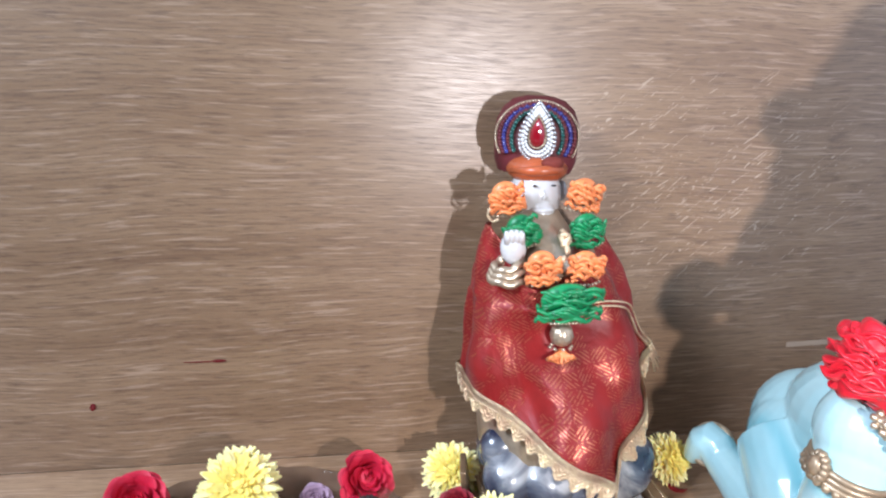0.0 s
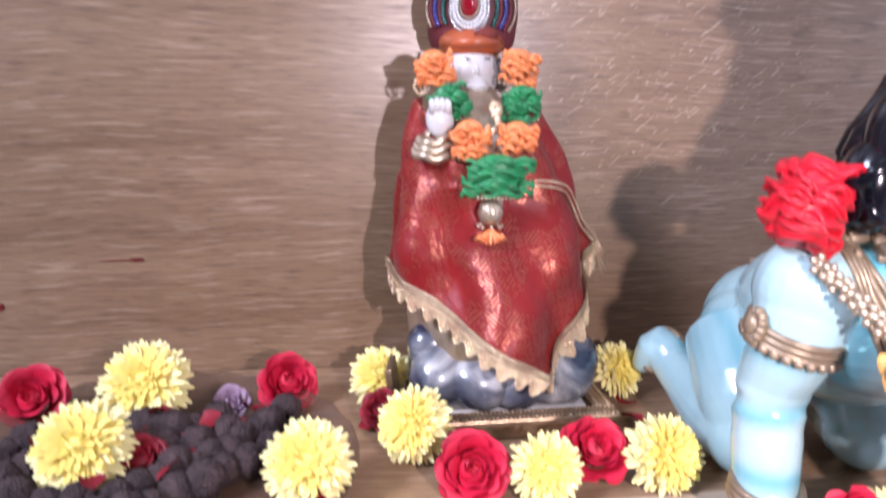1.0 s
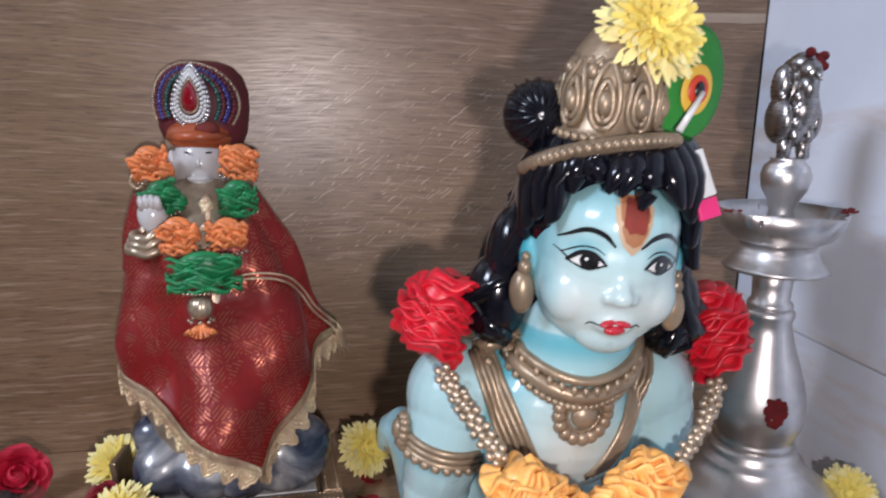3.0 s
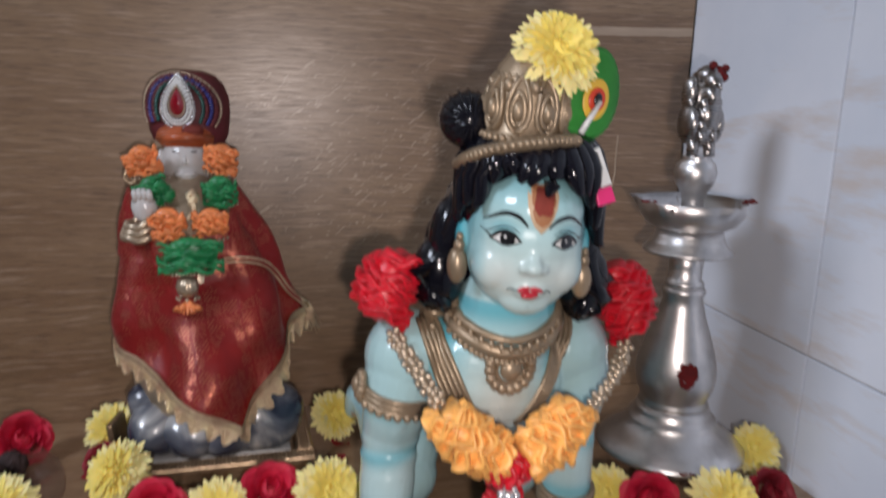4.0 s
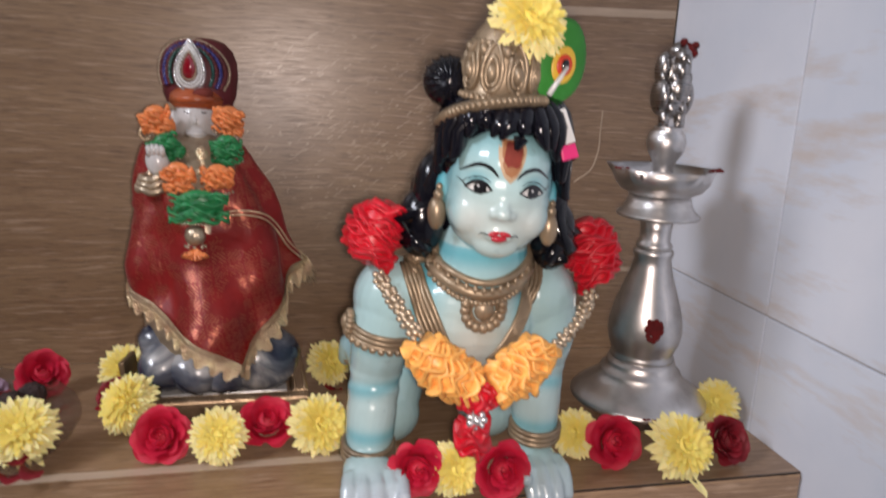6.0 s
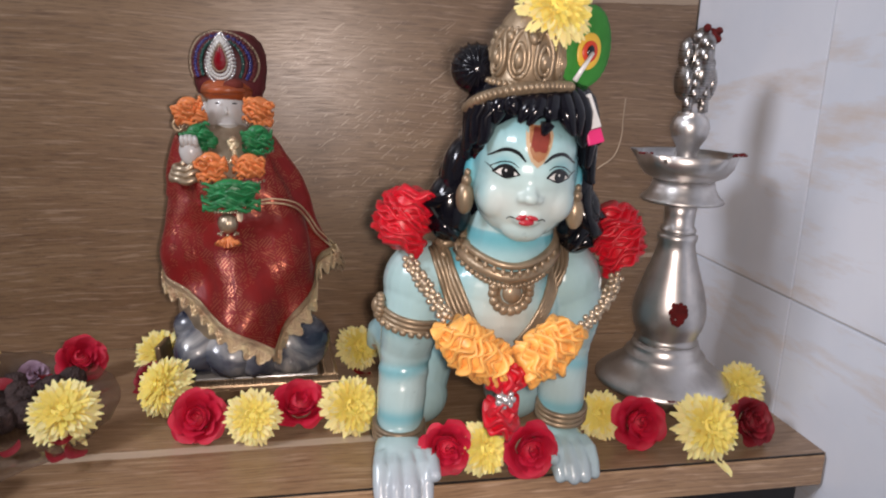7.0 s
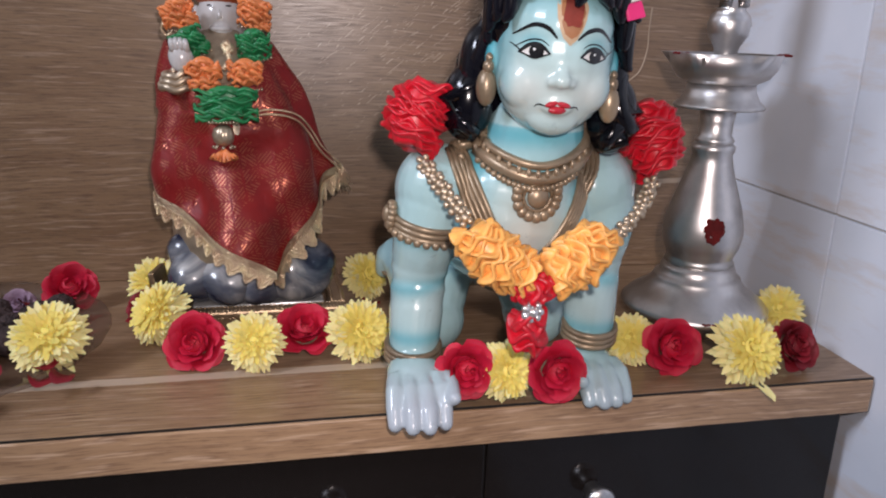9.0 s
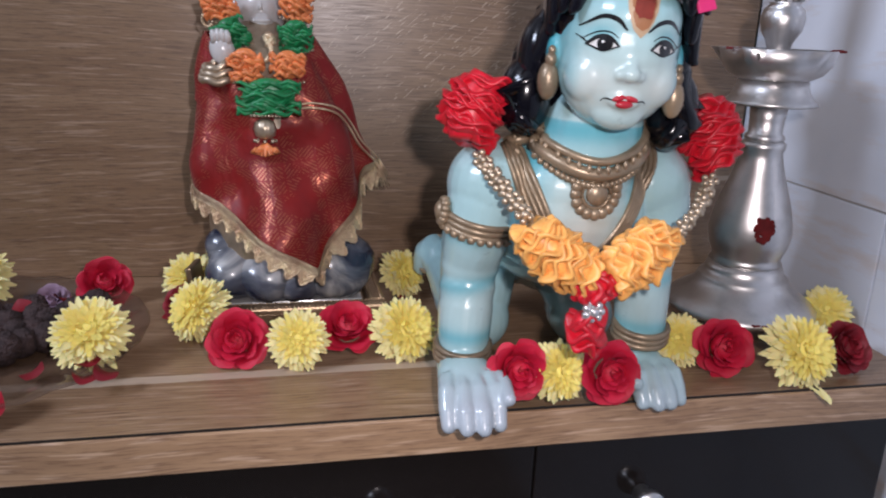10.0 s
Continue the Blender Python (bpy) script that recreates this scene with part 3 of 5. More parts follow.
def satin(name, colour):
    m, tree, bsdf = shader(name)
    v = coords(tree)
    c = ramp(tree, noise_tex(tree, v, 120, 3), [(0.3, tuple(x * 0.75 for x in colour)), (0.7, tuple(min(1, x * 1.15) for x in colour))])
    info = node(tree, "ShaderNodeObjectInfo")
    h = node(tree, "ShaderNodeHueSaturation")
    tree.links.new(maths(tree, "ADD", maths(tree, "MULTIPLY", info.outputs["Random"], 0.3), 0.85), h.inputs["Value"])
    tree.links.new(c, h.inputs["Color"])
    tree.links.new(h.outputs[0], bsdf.inputs["Base Color"])
    bsdf.inputs["Roughness"].default_value = 0.40
    bsdf.inputs["Specular IOR Level"].default_value = 0.55
    bsdf.inputs["Sheen Weight"].default_value = 0.04
    bump(tree, bsdf, noise_tex(tree, coords(tree, (300, 300, 300)), 1.0, 2), 0.2, 0.0005)
    return m


def marbled():
    m, tree, bsdf = shader("marbled_stone_paint")
    v = coords(tree)
    n = noise_tex(tree, v, 24, 4, 0.5, 0.8)
    tree.links.new(ramp(tree, n, [(0.38, (0.020, 0.024, 0.045)), (0.54, (0.11, 0.12, 0.145)), (0.72, (0.46, 0.46, 0.45))]), bsdf.inputs["Base Color"])
    bsdf.inputs["Roughness"].default_value = 0.24
    bsdf.inputs["Coat Weight"].default_value = 0.5
    return m


def knobbly():
    m, tree, bsdf = shader("dried_pod")
    v = coords(tree)
    c = ramp(tree, noise_tex(tree, v, 70, 4), [(0.3, (0.018, 0.009, 0.009)), (0.7, (0.085, 0.050, 0.047))])
    tree.links.new(c, bsdf.inputs["Base Color"])
    bsdf.inputs["Roughness"].default_value = 0.75
    bump(tree, bsdf, noise_tex(tree, v, 600, 3), 1.0, 0.0022)
    return m


def clear_glass():
    m, tree, bsdf = shader("clear_glass")
    bsdf.inputs["Base Color"].default_value = (0.11, 0.065, 0.045, 1)
    smear = ramp(tree, noise_tex(tree, coords(tree), 30, 3), [(0.35, (0.38, 0.38, 0.38)), (0.75, (0.58, 0.58, 0.58))])
    tree.links.new(smear, bsdf.inputs["Alpha"])
    bsdf.inputs["Roughness"].default_value = 0.05
    return m


SKIN, SHAWL, STONE, POD, GLASS = painted_resin(), shawl_cloth(), marbled(), knobbly(), clear_glass()
HAIR = simple("black_hair_paint", (0.004, 0.004, 0.007), 0.16, vary=0.3, scale=40, relief=0.1, coat=0.2)
GOLD = simple("antique_gold_paint", (0.32, 0.238, 0.155), 0.36, metal=0.45, vary=0.45, scale=120, relief=0.35)
WHITE = simple("white_paint", (0.72, 0.72, 0.70), 0.25, vary=0.08, coat=0.4)
BLACK = simple("black_paint", (0.008, 0.008, 0.010), 0.25, vary=0.2, coat=0.5)
LIPS = simple("red_lip_paint", (0.50, 0.02, 0.035), 0.25, vary=0.2, coat=0.5)
SAFFRON = simple("saffron_paste", (0.52, 0.36, 0.22), 0.55, vary=0.2, scale=150)
RUST = simple("rust_paste", (0.32, 0.135, 0.055), 0.6, vary=0.3, scale=180, relief=0.3)
TILAK = simple("red_brown_paste", (0.17, 0.022, 0.012), 0.8, vary=0.4, scale=200, relief=0.5)
PALE = simple("pale_marble_paint", (0.56, 0.545, 0.53), 0.20, vary=0.10, coat=0.5)
HAIR.node_tree.nodes["Principled BSDF"].inputs["Specular IOR Level"].default_value = 0.32
ORANGE_CLOTH = simple("orange_head_cloth", (0.38, 0.085, 0.028), 0.32, vary=0.35, scale=60)
RED_SATIN = satin("red_satin", (0.60, 0.006, 0.020))
ORANGE_SATIN = satin("orange_satin", (0.92, 0.44, 0.11))
SALMON_SATIN = satin("salmon_satin", (0.86, 0.26, 0.08))
GREEN_SATIN = satin("green_satin", (0.006, 0.21, 0.065))
BEAD = simple("gold_bead", (0.50, 0.40, 0.29), 0.32, metal=0.7, vary=0.3, scale=200)
SILVER = simple("silver_bead", (0.72, 0.70, 0.70), 0.2, metal=0.8, vary=0.2, scale=200)
LACE = simple("gold_lace", (0.98, 0.64, 0.42), 0.30, metal=0.6, vary=0.4, scale=260, relief=1.8)
FRAME_GOLD = simple("embossed_gilt_metal", (0.42, 0.30, 0.19), 0.30, metal=0.8, vary=0.4, scale=140, relief=0.9)
RUBY = simple("ruby_glass", (0.24, 0.004, 0.012), 0.08, vary=0.3, scale=120, relief=0, coat=1.0)
MAROON = simple("maroon_velvet", (0.10, 0.010, 0.014), 0.6, vary=0.4, scale=120)
BLUE_BEAD = simple("blue_bead", (0.03, 0.03, 0.16), 0.22, vary=0.4, scale=200, coat=0.5)
GREEN_BEAD = simple("green_bead", (0.01, 0.07, 0.06), 0.22, vary=0.4, scale=200, coat=0.5)
FEATHER = simple("green_feather_paint", (0.06, 0.42, 0.07), 0.35, vary=0.3, scale=60, coat=0.3)
YELLOW = simple("yellow_paint", (0.72, 0.45, 0.05), 0.4)
SCARLET = simple("scarlet_paint", (0.58, 0.05, 0.02), 0.4)
PINK = simple("pink_paint", (0.72, 0.03, 0.17), 0.4)
MAUVE = simple("mauve_petal", (0.34, 0.22, 0.30), 0.6, vary=0.3, scale=70)
FINIAL = brushed_metal("moulded_silver", (0.42, 0.40, 0.39), 0.28)


# ---- crawling statue ----
def fused(bm, voxel, rounds):
    """One closed skin over all the solids of bm."""
    me = bpy.data.meshes.new("solid")
    bm.to_mesh(me)
    bm.free()
    ob = new("solid", me)
    mod = ob.modifiers.new("skin", "REMESH")
    mod.mode, mod.voxel_size, mod.use_smooth_shade = "VOXEL", voxel, True
    soft = ob.modifiers.new("soften", "SMOOTH")
    soft.factor, soft.iterations = 0.5, rounds
    done = bpy.data.meshes.new_from_object(ob.evaluated_get(bpy.context.evaluated_depsgraph_get()))
    bpy.data.objects.remove(ob)
    bpy.data.meshes.remove(me)
    return done


def near(tree, p, lift=0.0):
    """The place on the skin nearest to p, lifted off it."""
    co, n, _, _ = tree.find_nearest(Vector(p))
    return co + n * lift


def ahead(tree, p, lift=0.0):
    """The place on the skin straight behind p, seen from the front, lifted off it."""
    p = Vector(p)
    co, n, _, _ = tree.ray_cast(Vector((p.x, -0.5, p.z)), Vector((0, 1, 0)))
    if co is None or co.y > p.y + 0.03:
        return near(tree, p, lift)
    return co + n * lift


def decal(bm, tree, head, outline, material, lift=0.0004, rings=5, nudge=0.0):
    """A patch of paint with the given outline (x, z of the head), laid on the face."""
    c = Vector((sum(p[0] for p in outline) / len(outline), sum(p[1] for p in outline) / len(outline)))
    back = head.to_3x3() @ Vector((0, 1, 0))

    def on(x, z):
        hit, n, _, _ = tree.ray_cast(head @ Vector((x, -0.12, z)), back)
        return bm.verts.new((hit + n * (lift + nudge)) if hit else head @ Vector((x, -0.05, z)))

    rows = [[on(c.x, c.y)]]
    for k in range(1, rings + 1):
        rows.append([on(c.x + (x - c.x) * k / rings, c.y + (z - c.y) * k / rings) for x, z in outline])
    n = len(outline)
    for a, b in zip(rows, rows[1:]):
        for i in range(n):
            q = list(dict.fromkeys([a[i % len(a)], a[(i + 1) % len(a)], b[(i + 1) % n], b[i]]))
            bm.faces.new(q).material_index = material


def oval(cx, cz, rx, rz, n=20, turn=0.0):
    c, s = math.cos(radians(turn)), math.sin(radians(turn))
    return [(cx + rx * math.cos(6.2832 * i / n) * c - rz * math.sin(6.2832 * i / n) * s, cz + rx * math.cos(6.2832 * i / n) * s + rz * math.sin(6.2832 * i / n) * c) for i in range(n)]


def strip(bm, tree, head, points, widths, material, lift=0.0005):
    """A brush line on the face through the points (x, z of the head)."""
    p = curve_points([(x, 0, z) for x, z in points], 14)
    back = head.to_3x3() @ Vector((0, 1, 0))
    rows = []
    for i, q in enumerate(p):
        d = (p[min(i + 1, 13)] - p[max(0, i - 1)]).normalized()
        s = i / 13 * (len(widths) - 1)
        k = min(int(s), len(widths) - 2)
        w = widths[k] + (widths[k + 1] - widths[k]) * (s - k)
        row = []
        for e in (-1, 0, 1):
            x, z = q.x - d.z * w * e, q.z + d.x * w * e
            hit, n, _, _ = tree.ray_cast(head @ Vector((x, -0.12, z)), back)
            row.append(bm.verts.new(hit + n * lift if hit else head @ Vector((x, -0.05, z))))
        rows.append(row)
    for a, b in zip(rows, rows[1:]):
        for k in (0, 1):
            bm.faces.new((a[k], a[k + 1], b[k + 1], b[k])).material_index = material


CHILD = pose(0, -0.022, 0) @ Matrix.Diagonal((1, 1, 1.03, 1))
HEAD = pose(0.097, -0.306, 0.264, 0, 3.5, -9)


def statue_skin():
    bm = bmesh.new()

    def hb(c, r, turn=(0, 0, 0)):
        ball(bm, HEAD @ pose(*c, *turn) @ Matrix.Diagonal((*r, 1)), 28, 0)

    hb((0, 0.000, 0.006), (0.042, 0.050, 0.048))
    hb((0, -0.014, 0.022), (0.037, 0.037, 0.028))
    hb((0, -0.0100, -0.0085), (0.0405, 0.0375, 0.0405))
    for s in (-1, 1):
        hb((0.042 * s, 0.000, -0.002), (0.006, 0.010, 0.014))
        hb((0.0062 * s, -0.0470, -0.0125), (0.0042, 0.0040, 0.0036))
        hb((0.0185 * s, -0.0220, -0.0150), (0.0200, 0.0205, 0.0195))
    hb((0, -0.0270, -0.0345), (0.0190, 0.0125, 0.0140))
    hb((0, -0.0405, -0.0262), (0.0120, 0.0060, 0.0080))
    tube(bm, [HEAD @ Vector(p) for p in ((0, -0.0395, 0.018), (0, -0.0425, 0.004), (0, -0.0485, -0.010))], [0.0056, 0.0048, 0.0052])
    hb((0, -0.0505, -0.0115), (0.0060, 0.0056, 0.0050))
    # neck, trunk and shoulders
    tube(bm, curve_points([(0.089, -0.245, 0.150), (0.095, -0.272, 0.190), (0.101, -0.283, 0.238)], 6), [0.052, 0.047, 0.042, 0.039, 0.036, 0.030], 24)
    blob(bm, (0.089, -0.246, 0.148), (0.072, 0.060, 0.056))
    blob(bm, (0.089, -0.262, 0.163), (0.054, 0.044, 0.040))
    blob(bm, (0.089, -0.190, 0.122), (0.054, 0.090, 0.054))
    blob(bm, (0.088, -0.115, 0.090), (0.050, 0.058, 0.052))
    blob(bm, (0.028, -0.255, 0.164), (0.036, 0.035, 0.035))
    blob(bm, (0.156, -0.255, 0.164), (0.036, 0.035, 0.035))
    # arms
    thick = [0.020, 0.029, 0.0295, 0.0285, 0.0270, 0.0255, 0.0245, 0.024, 0.0235, 0.0225, 0.0215, 0.0200]
    tube(bm, curve_points([(0.025, -0.256, 0.168), (0.0180, -0.259, 0.132), (0.0140, -0.249, 0.092), (0.0075, -0.268, 0.030)], 12), thick, 24)
    tube(bm, curve_points([(0.160, -0.256, 0.168), (0.1640, -0.261, 0.132), (0.1630, -0.256, 0.098), (0.1590, -0.270, 0.034)], 12), thick, 24)
    for x, y, turn, size in ((0.006, -0.264, -2, 1.0), (0.159, -0.257, 3, 0.86)):
        m = pose(x, y, 0.0, 0, 0, turn) @ Matrix.Diagonal((size if x < 0.1 else -size, size, size, 1))
        ball(bm, m @ pose(0, -0.028, 0.0235, 14) @ Matrix.Diagonal((0.0222, 0.029, 0.0150, 1)), 22, 0)
        ball(bm, m @ pose(0, -0.006, 0.022) @ Matrix.Diagonal((0.0195, 0.020, 0.0220, 1)), 20, 0)
        short = 0.0 if x < 0.1 else 0.004
        for i in range(4):
            u = -0.0190 + 0.0127 * i
            far = (-0.071, -0.077, -0.078, -0.072)[i] + short
            tube(bm, [m @ Vector(p) for p in ((u * 0.85, -0.038 + short * 0.5, 0.0265), (u * 0.96, -0.054 + short * 0.7, 0.0235), (u, far + 0.008, 0.0135), (u, far, 0.0045))], [0.0074, 0.0073, 0.0070, 0.0058], 12)
            blob(bm, m @ Vector((u, far, 0.0045)), (0.0059, 0.0059, 0.0055), seg=10)
        tube(bm, [m @ Vector(p) for p in ((0.019, -0.026, 0.026), (0.026, -0.048, 0.026), (0.026, -0.068 + short, 0.0225))], [0.0078, 0.0066, 0.0054], 12)
        blob(bm, m @ Vector((0.026, -0.068 + short, 0.0225)), (0.0054, 0.0054, 0.0054), seg=10)
    # folded legs
    for s in (-1, 1):
        def q(dx, y, z):
            return (0.088 + s * dx, y, z)
        blob(bm, q(0.024, -0.130, 0.082), (0.036, 0.052, 0.046))
        tube(bm, curve_points([q(0.034, -0.130, 0.084), q(0.046, -0.168, 0.060), q(0.050, -0.186, 0.034)], 7), [0.040, 0.039, 0.037, 0.035, 0.033, 0.031, 0.028], 22)
        blob(bm, q(0.050, -0.188, 0.030), (0.030, 0.031, 0.029))
        tube(bm, curve_points([q(0.050, -0.182, 0.031), q(0.056, -0.140, 0.033), q(0.064, -0.086, 0.045)], 7), [0.030, 0.030, 0.028, 0.026, 0.023, 0.020, 0.018], 20)
        tube(bm, curve_points([q(0.062, -0.092, 0.040), q(0.070, -0.070, 0.056), q(0.084, -0.058, 0.032)], 7), [0.017, 0.018, 0.0185, 0.0190, 0.0175, 0.013, 0.007], 16)
    return fused(bm, 0.0016, 5)


def paint_tone(p):
    """The airbrushed colour at a place on the statue."""
    ice, teal, hand, cream = Vector((0.38, 0.575, 0.585)), Vector((0.045, 0.36, 0.44)), Vector((0.43, 0.485, 0.535)), Vector((0.49, 0.575, 0.545))
    c = ice.copy()

    def mix(target, k):
        nonlocal c
        c = c.lerp(target, max(0.0, min(1.0, k)))

    def bell(d, w):
        return math.exp(-(d / w) ** 2)

    h = HEAD.inverted() @ p
    in_head = h.length < 0.072 and h.z > -0.048
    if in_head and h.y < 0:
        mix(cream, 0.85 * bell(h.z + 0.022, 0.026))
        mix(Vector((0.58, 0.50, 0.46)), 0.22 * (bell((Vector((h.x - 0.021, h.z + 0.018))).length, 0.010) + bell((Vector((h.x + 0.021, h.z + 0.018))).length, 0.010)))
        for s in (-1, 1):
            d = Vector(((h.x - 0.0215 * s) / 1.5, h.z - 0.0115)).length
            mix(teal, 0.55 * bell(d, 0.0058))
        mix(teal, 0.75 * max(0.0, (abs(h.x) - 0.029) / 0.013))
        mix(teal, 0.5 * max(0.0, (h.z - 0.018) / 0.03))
    elif not in_head:
        neck = Vector((p.x - 0.089, p.y + 0.29)).length
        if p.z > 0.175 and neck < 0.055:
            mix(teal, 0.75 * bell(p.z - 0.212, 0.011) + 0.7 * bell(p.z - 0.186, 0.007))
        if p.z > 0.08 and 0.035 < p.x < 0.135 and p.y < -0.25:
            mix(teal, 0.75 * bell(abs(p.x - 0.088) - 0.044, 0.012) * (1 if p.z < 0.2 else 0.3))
            mix(Vector((0.56, 0.56, 0.49)), 0.85 * bell(p.x - 0.088, 0.030) * bell(p.z - 0.135, 0.038))
        arm = (p.x < 0.042 or p.x > 0.128) and p.y < -0.222
        if arm:
            side = 0 if p.x < 0.05 else 1
            mix(cream, 0.45 * bell(p.z - 0.075, 0.03))
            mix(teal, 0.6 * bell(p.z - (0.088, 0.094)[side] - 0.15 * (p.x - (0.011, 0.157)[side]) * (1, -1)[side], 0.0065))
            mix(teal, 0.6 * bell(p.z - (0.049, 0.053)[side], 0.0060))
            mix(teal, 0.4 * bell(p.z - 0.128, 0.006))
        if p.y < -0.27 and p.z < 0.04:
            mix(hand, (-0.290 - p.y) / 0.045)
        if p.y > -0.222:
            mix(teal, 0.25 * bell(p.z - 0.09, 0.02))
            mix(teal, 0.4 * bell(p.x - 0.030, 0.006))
    return c


def crawling_statue():
    from mathutils.bvhtree import BVHTree
    skin = statue_skin()
    bm = bmesh.new()
    bm.from_mesh(skin)
    tree = BVHTree.FromBMesh(bm)
    count = len(bm.verts)
    for f in bm.faces:
        f.material_index = 0
    # 0 skin, 1 hair, 2 gold, 3 white, 4 black, 5 lips, 6 saffron, 7 dark paste, 8 rust paste
    for s in (-1, 1):
        x, z = 0.0192 * s, 0.0050
        decal(bm, tree, HEAD, [(x + 0.0084 * math.cos(a), z + (0.0043 if math.sin(a) > 0 else 0.0032) * math.sin(a)) for a in (6.2832 * i / 24 for i in range(24))], 3)
        decal(bm, tree, HEAD, oval(x + 0.0010, z + 0.0004, 0.0045, 0.0041), 4, 0.0009)
        # glint of the eye, painted on the iris as a white dot
        decal(bm, tree, HEAD, oval(x - 0.0002, z + 0.0016, 0.0008, 0.0008, 10), 3, 0.0014, 2)
        strip(bm, tree, HEAD, [(x - 0.0094, z - 0.0010), (x - 0.0046, z + 0.0035), (x, z + 0.0049), (x + 0.0046, z + 0.0035), (x + 0.0094, z - 0.0006)], [0.0007, 0.0012, 0.0014, 0.0012, 0.0006], 4, 0.0010)
        strip(bm, tree, HEAD, [(x - 0.0085, z - 0.0008), (x, z - 0.0034), (x + 0.0085, z - 0.0006)], [0.0004, 0.0008, 0.0004], 4, 0.0010)
        strip(bm, tree, HEAD, [(x + 0.0085 * s, z + 0.0004), (x + 0.0120 * s, z + 0.0030), (x + 0.0150 * s, z + 0.0048)], [0.0005, 0.0004, 0.0002], 4, 0.0010)
        strip(bm, tree, HEAD, [(x - 0.0080 * s, z + 0.0046), (x - 0.003 * s, z + 0.0076), (x + 0.004 * s, z + 0.0072), (x + 0.0125 * s, z + 0.0022)], [0.0002, 0.0005, 0.0005, 0.0002], 4)
        strip(bm, tree, HEAD, [(x - 0.0125 * s, z + 0.0095), (x - 0.006 * s, z + 0.0152), (x + 0.003 * s, z + 0.0165), (x + 0.0140 * s, z + 0.0098)], [0.0006, 0.0014, 0.0013, 0.0004], 4)
        strip(bm, tree, HEAD, [(0.0078 * s, -0.0280), (0.0112 * s, -0.0273), (0.0134 * s, -0.0276), (0.0148 * s, -0.0292)], [0.0004, 0.0005, 0.0004, 0.0002], 4)
        blob(bm, HEAD @ Vector((0.0040 * s, -0.0452, -0.0264)), (0.0052, 0.0028, 0.0020), (0, 14 * s, 6), 12, 5)
    blob(bm, HEAD @ Vector((0, -0.0448, -0.0300)), (0.0066, 0.0032, 0.0028), (0, 0, 6), 14, 5)
    decal(bm, tree, HEAD, [(0.0020, 0.0105), (-0.0030, 0.0150), (-0.0060, 0.0205), (-0.0082, 0.0270), (-0.0088, 0.0340), (-0.0075, 0.0420), (0.0100, 0.0420), (0.0118, 0.0340), (0.0108, 0.0270), (0.0088, 0.0205), (0.0060, 0.0145)], 6, 0.0005)
    decal(bm, tree, HEAD, [(0.0022, 0.0150), (-0.0022, 0.0175), (-0.0050, 0.0230), (-0.0062, 0.0320), (-0.0055, 0.0400), (0.0085, 0.0400), (0.0096, 0.0310), (0.0082, 0.0225), (0.0058, 0.0172)], 8, 0.0008)
    decal(bm, tree, HEAD, [(0.0020 + 0.0062 * math.copysign(abs(math.cos(a)) ** 0.6, math.cos(a)) + 0.0006 * math.sin(5 * a), 0.0305 + 0.0085 * math.copysign(abs(math.sin(a)) ** 0.6, math.sin(a)) + 0.0007 * math.sin(7 * a)) for a in (6.2832 * i / 24 for i in range(24))], 7, 0.0011)
    # hair
    rnd = random.Random(11)
    hair = [((-0.005, 0.014, 0.028), (0.047, 0.050, 0.046)), ((-0.038, 0.030, 0.006), (0.016, 0.022, 0.038)), ((0.040, 0.028, 0.006), (0.016, 0.022, 0.038)), ((-0.055, 0.026, -0.036), (0.020, 0.019, 0.029)), ((0.055, 0.024, -0.036), (0.019, 0.019, 0.029)), ((0, 0.034, -0.02), (0.044, 0.026, 0.046)), ((-0.049, 0.024, -0.008), (0.016, 0.018, 0.030)), ((0.048, 0.024, -0.008), (0.014, 0.018, 0.030))]
    for c, r in hair:
        ball(bm, HEAD @ Matrix.Translation(c) @ Matrix.Diagonal((*r, 1)), 22, 1)

    def lock(points, radii):
        tube(bm, [HEAD @ p for p in curve_points(points, 9)], [radii[0] + (radii[1] - radii[0]) * (i / 8) ** 1.5 if i else radii[0] * 0.7 for i in range(9)], 9, 1)

    for i in range(15):
        a = radians(-84 + 12 * i + rnd.uniform(-3, 3))
        low = 0.043 - 0.034 * (abs(math.degrees(a)) / 84) ** 2 + rnd.uniform(-0.013, 0.006)
        sway = rnd.uniform(-0.007, 0.007) + 0.008 * math.sin(a)
        lock([(0.030 * math.sin(a), -0.026 * math.cos(a), 0.068), (0.045 * math.sin(a), -0.047 * math.cos(a) + 0.002, 0.053), (0.046 * math.sin(a) + sway * 0.5, -0.051 * math.cos(a) + 0.002, low + 0.007), (0.046 * math.sin(a) + sway, -0.0525 * math.cos(a) + 0.002, low)], (0.0096, 0.0016))
    for s in (-1, 1):
        for i in range(7):
            y = (0.013 if s < 0 else 0.008) + 0.0058 * i
            out = 0.057 + 0.008 * math.sin(i * 0.4) + rnd.uniform(-0.002, 0.003)
            sway = rnd.uniform(0.004, 0.008) * (1 if i % 2 else -1)
            lock([(0.034 * s, y - 0.006, 0.036), (out * 0.74 * s, y + sway, 0.012), (out * 0.78 * s + sway, y + 0.003, -0.012), ((out + 0.003) * s - sway, y - sway, -0.032), ((out + 0.002) * s + sway, y - 0.002, -0.046), ((out - 0.010) * s, y - 0.001, -0.058 + 0.06 * abs(y) * 0.3)], (0.0098, 0.0052))
    bun = Vector((-0.046, 0.000, 0.075))
    ball(bm, HEAD @ Matrix.Translation(bun) @ Matrix.Diagonal((0.0205, 0.020, 0.0190, 1)), 24, 1)
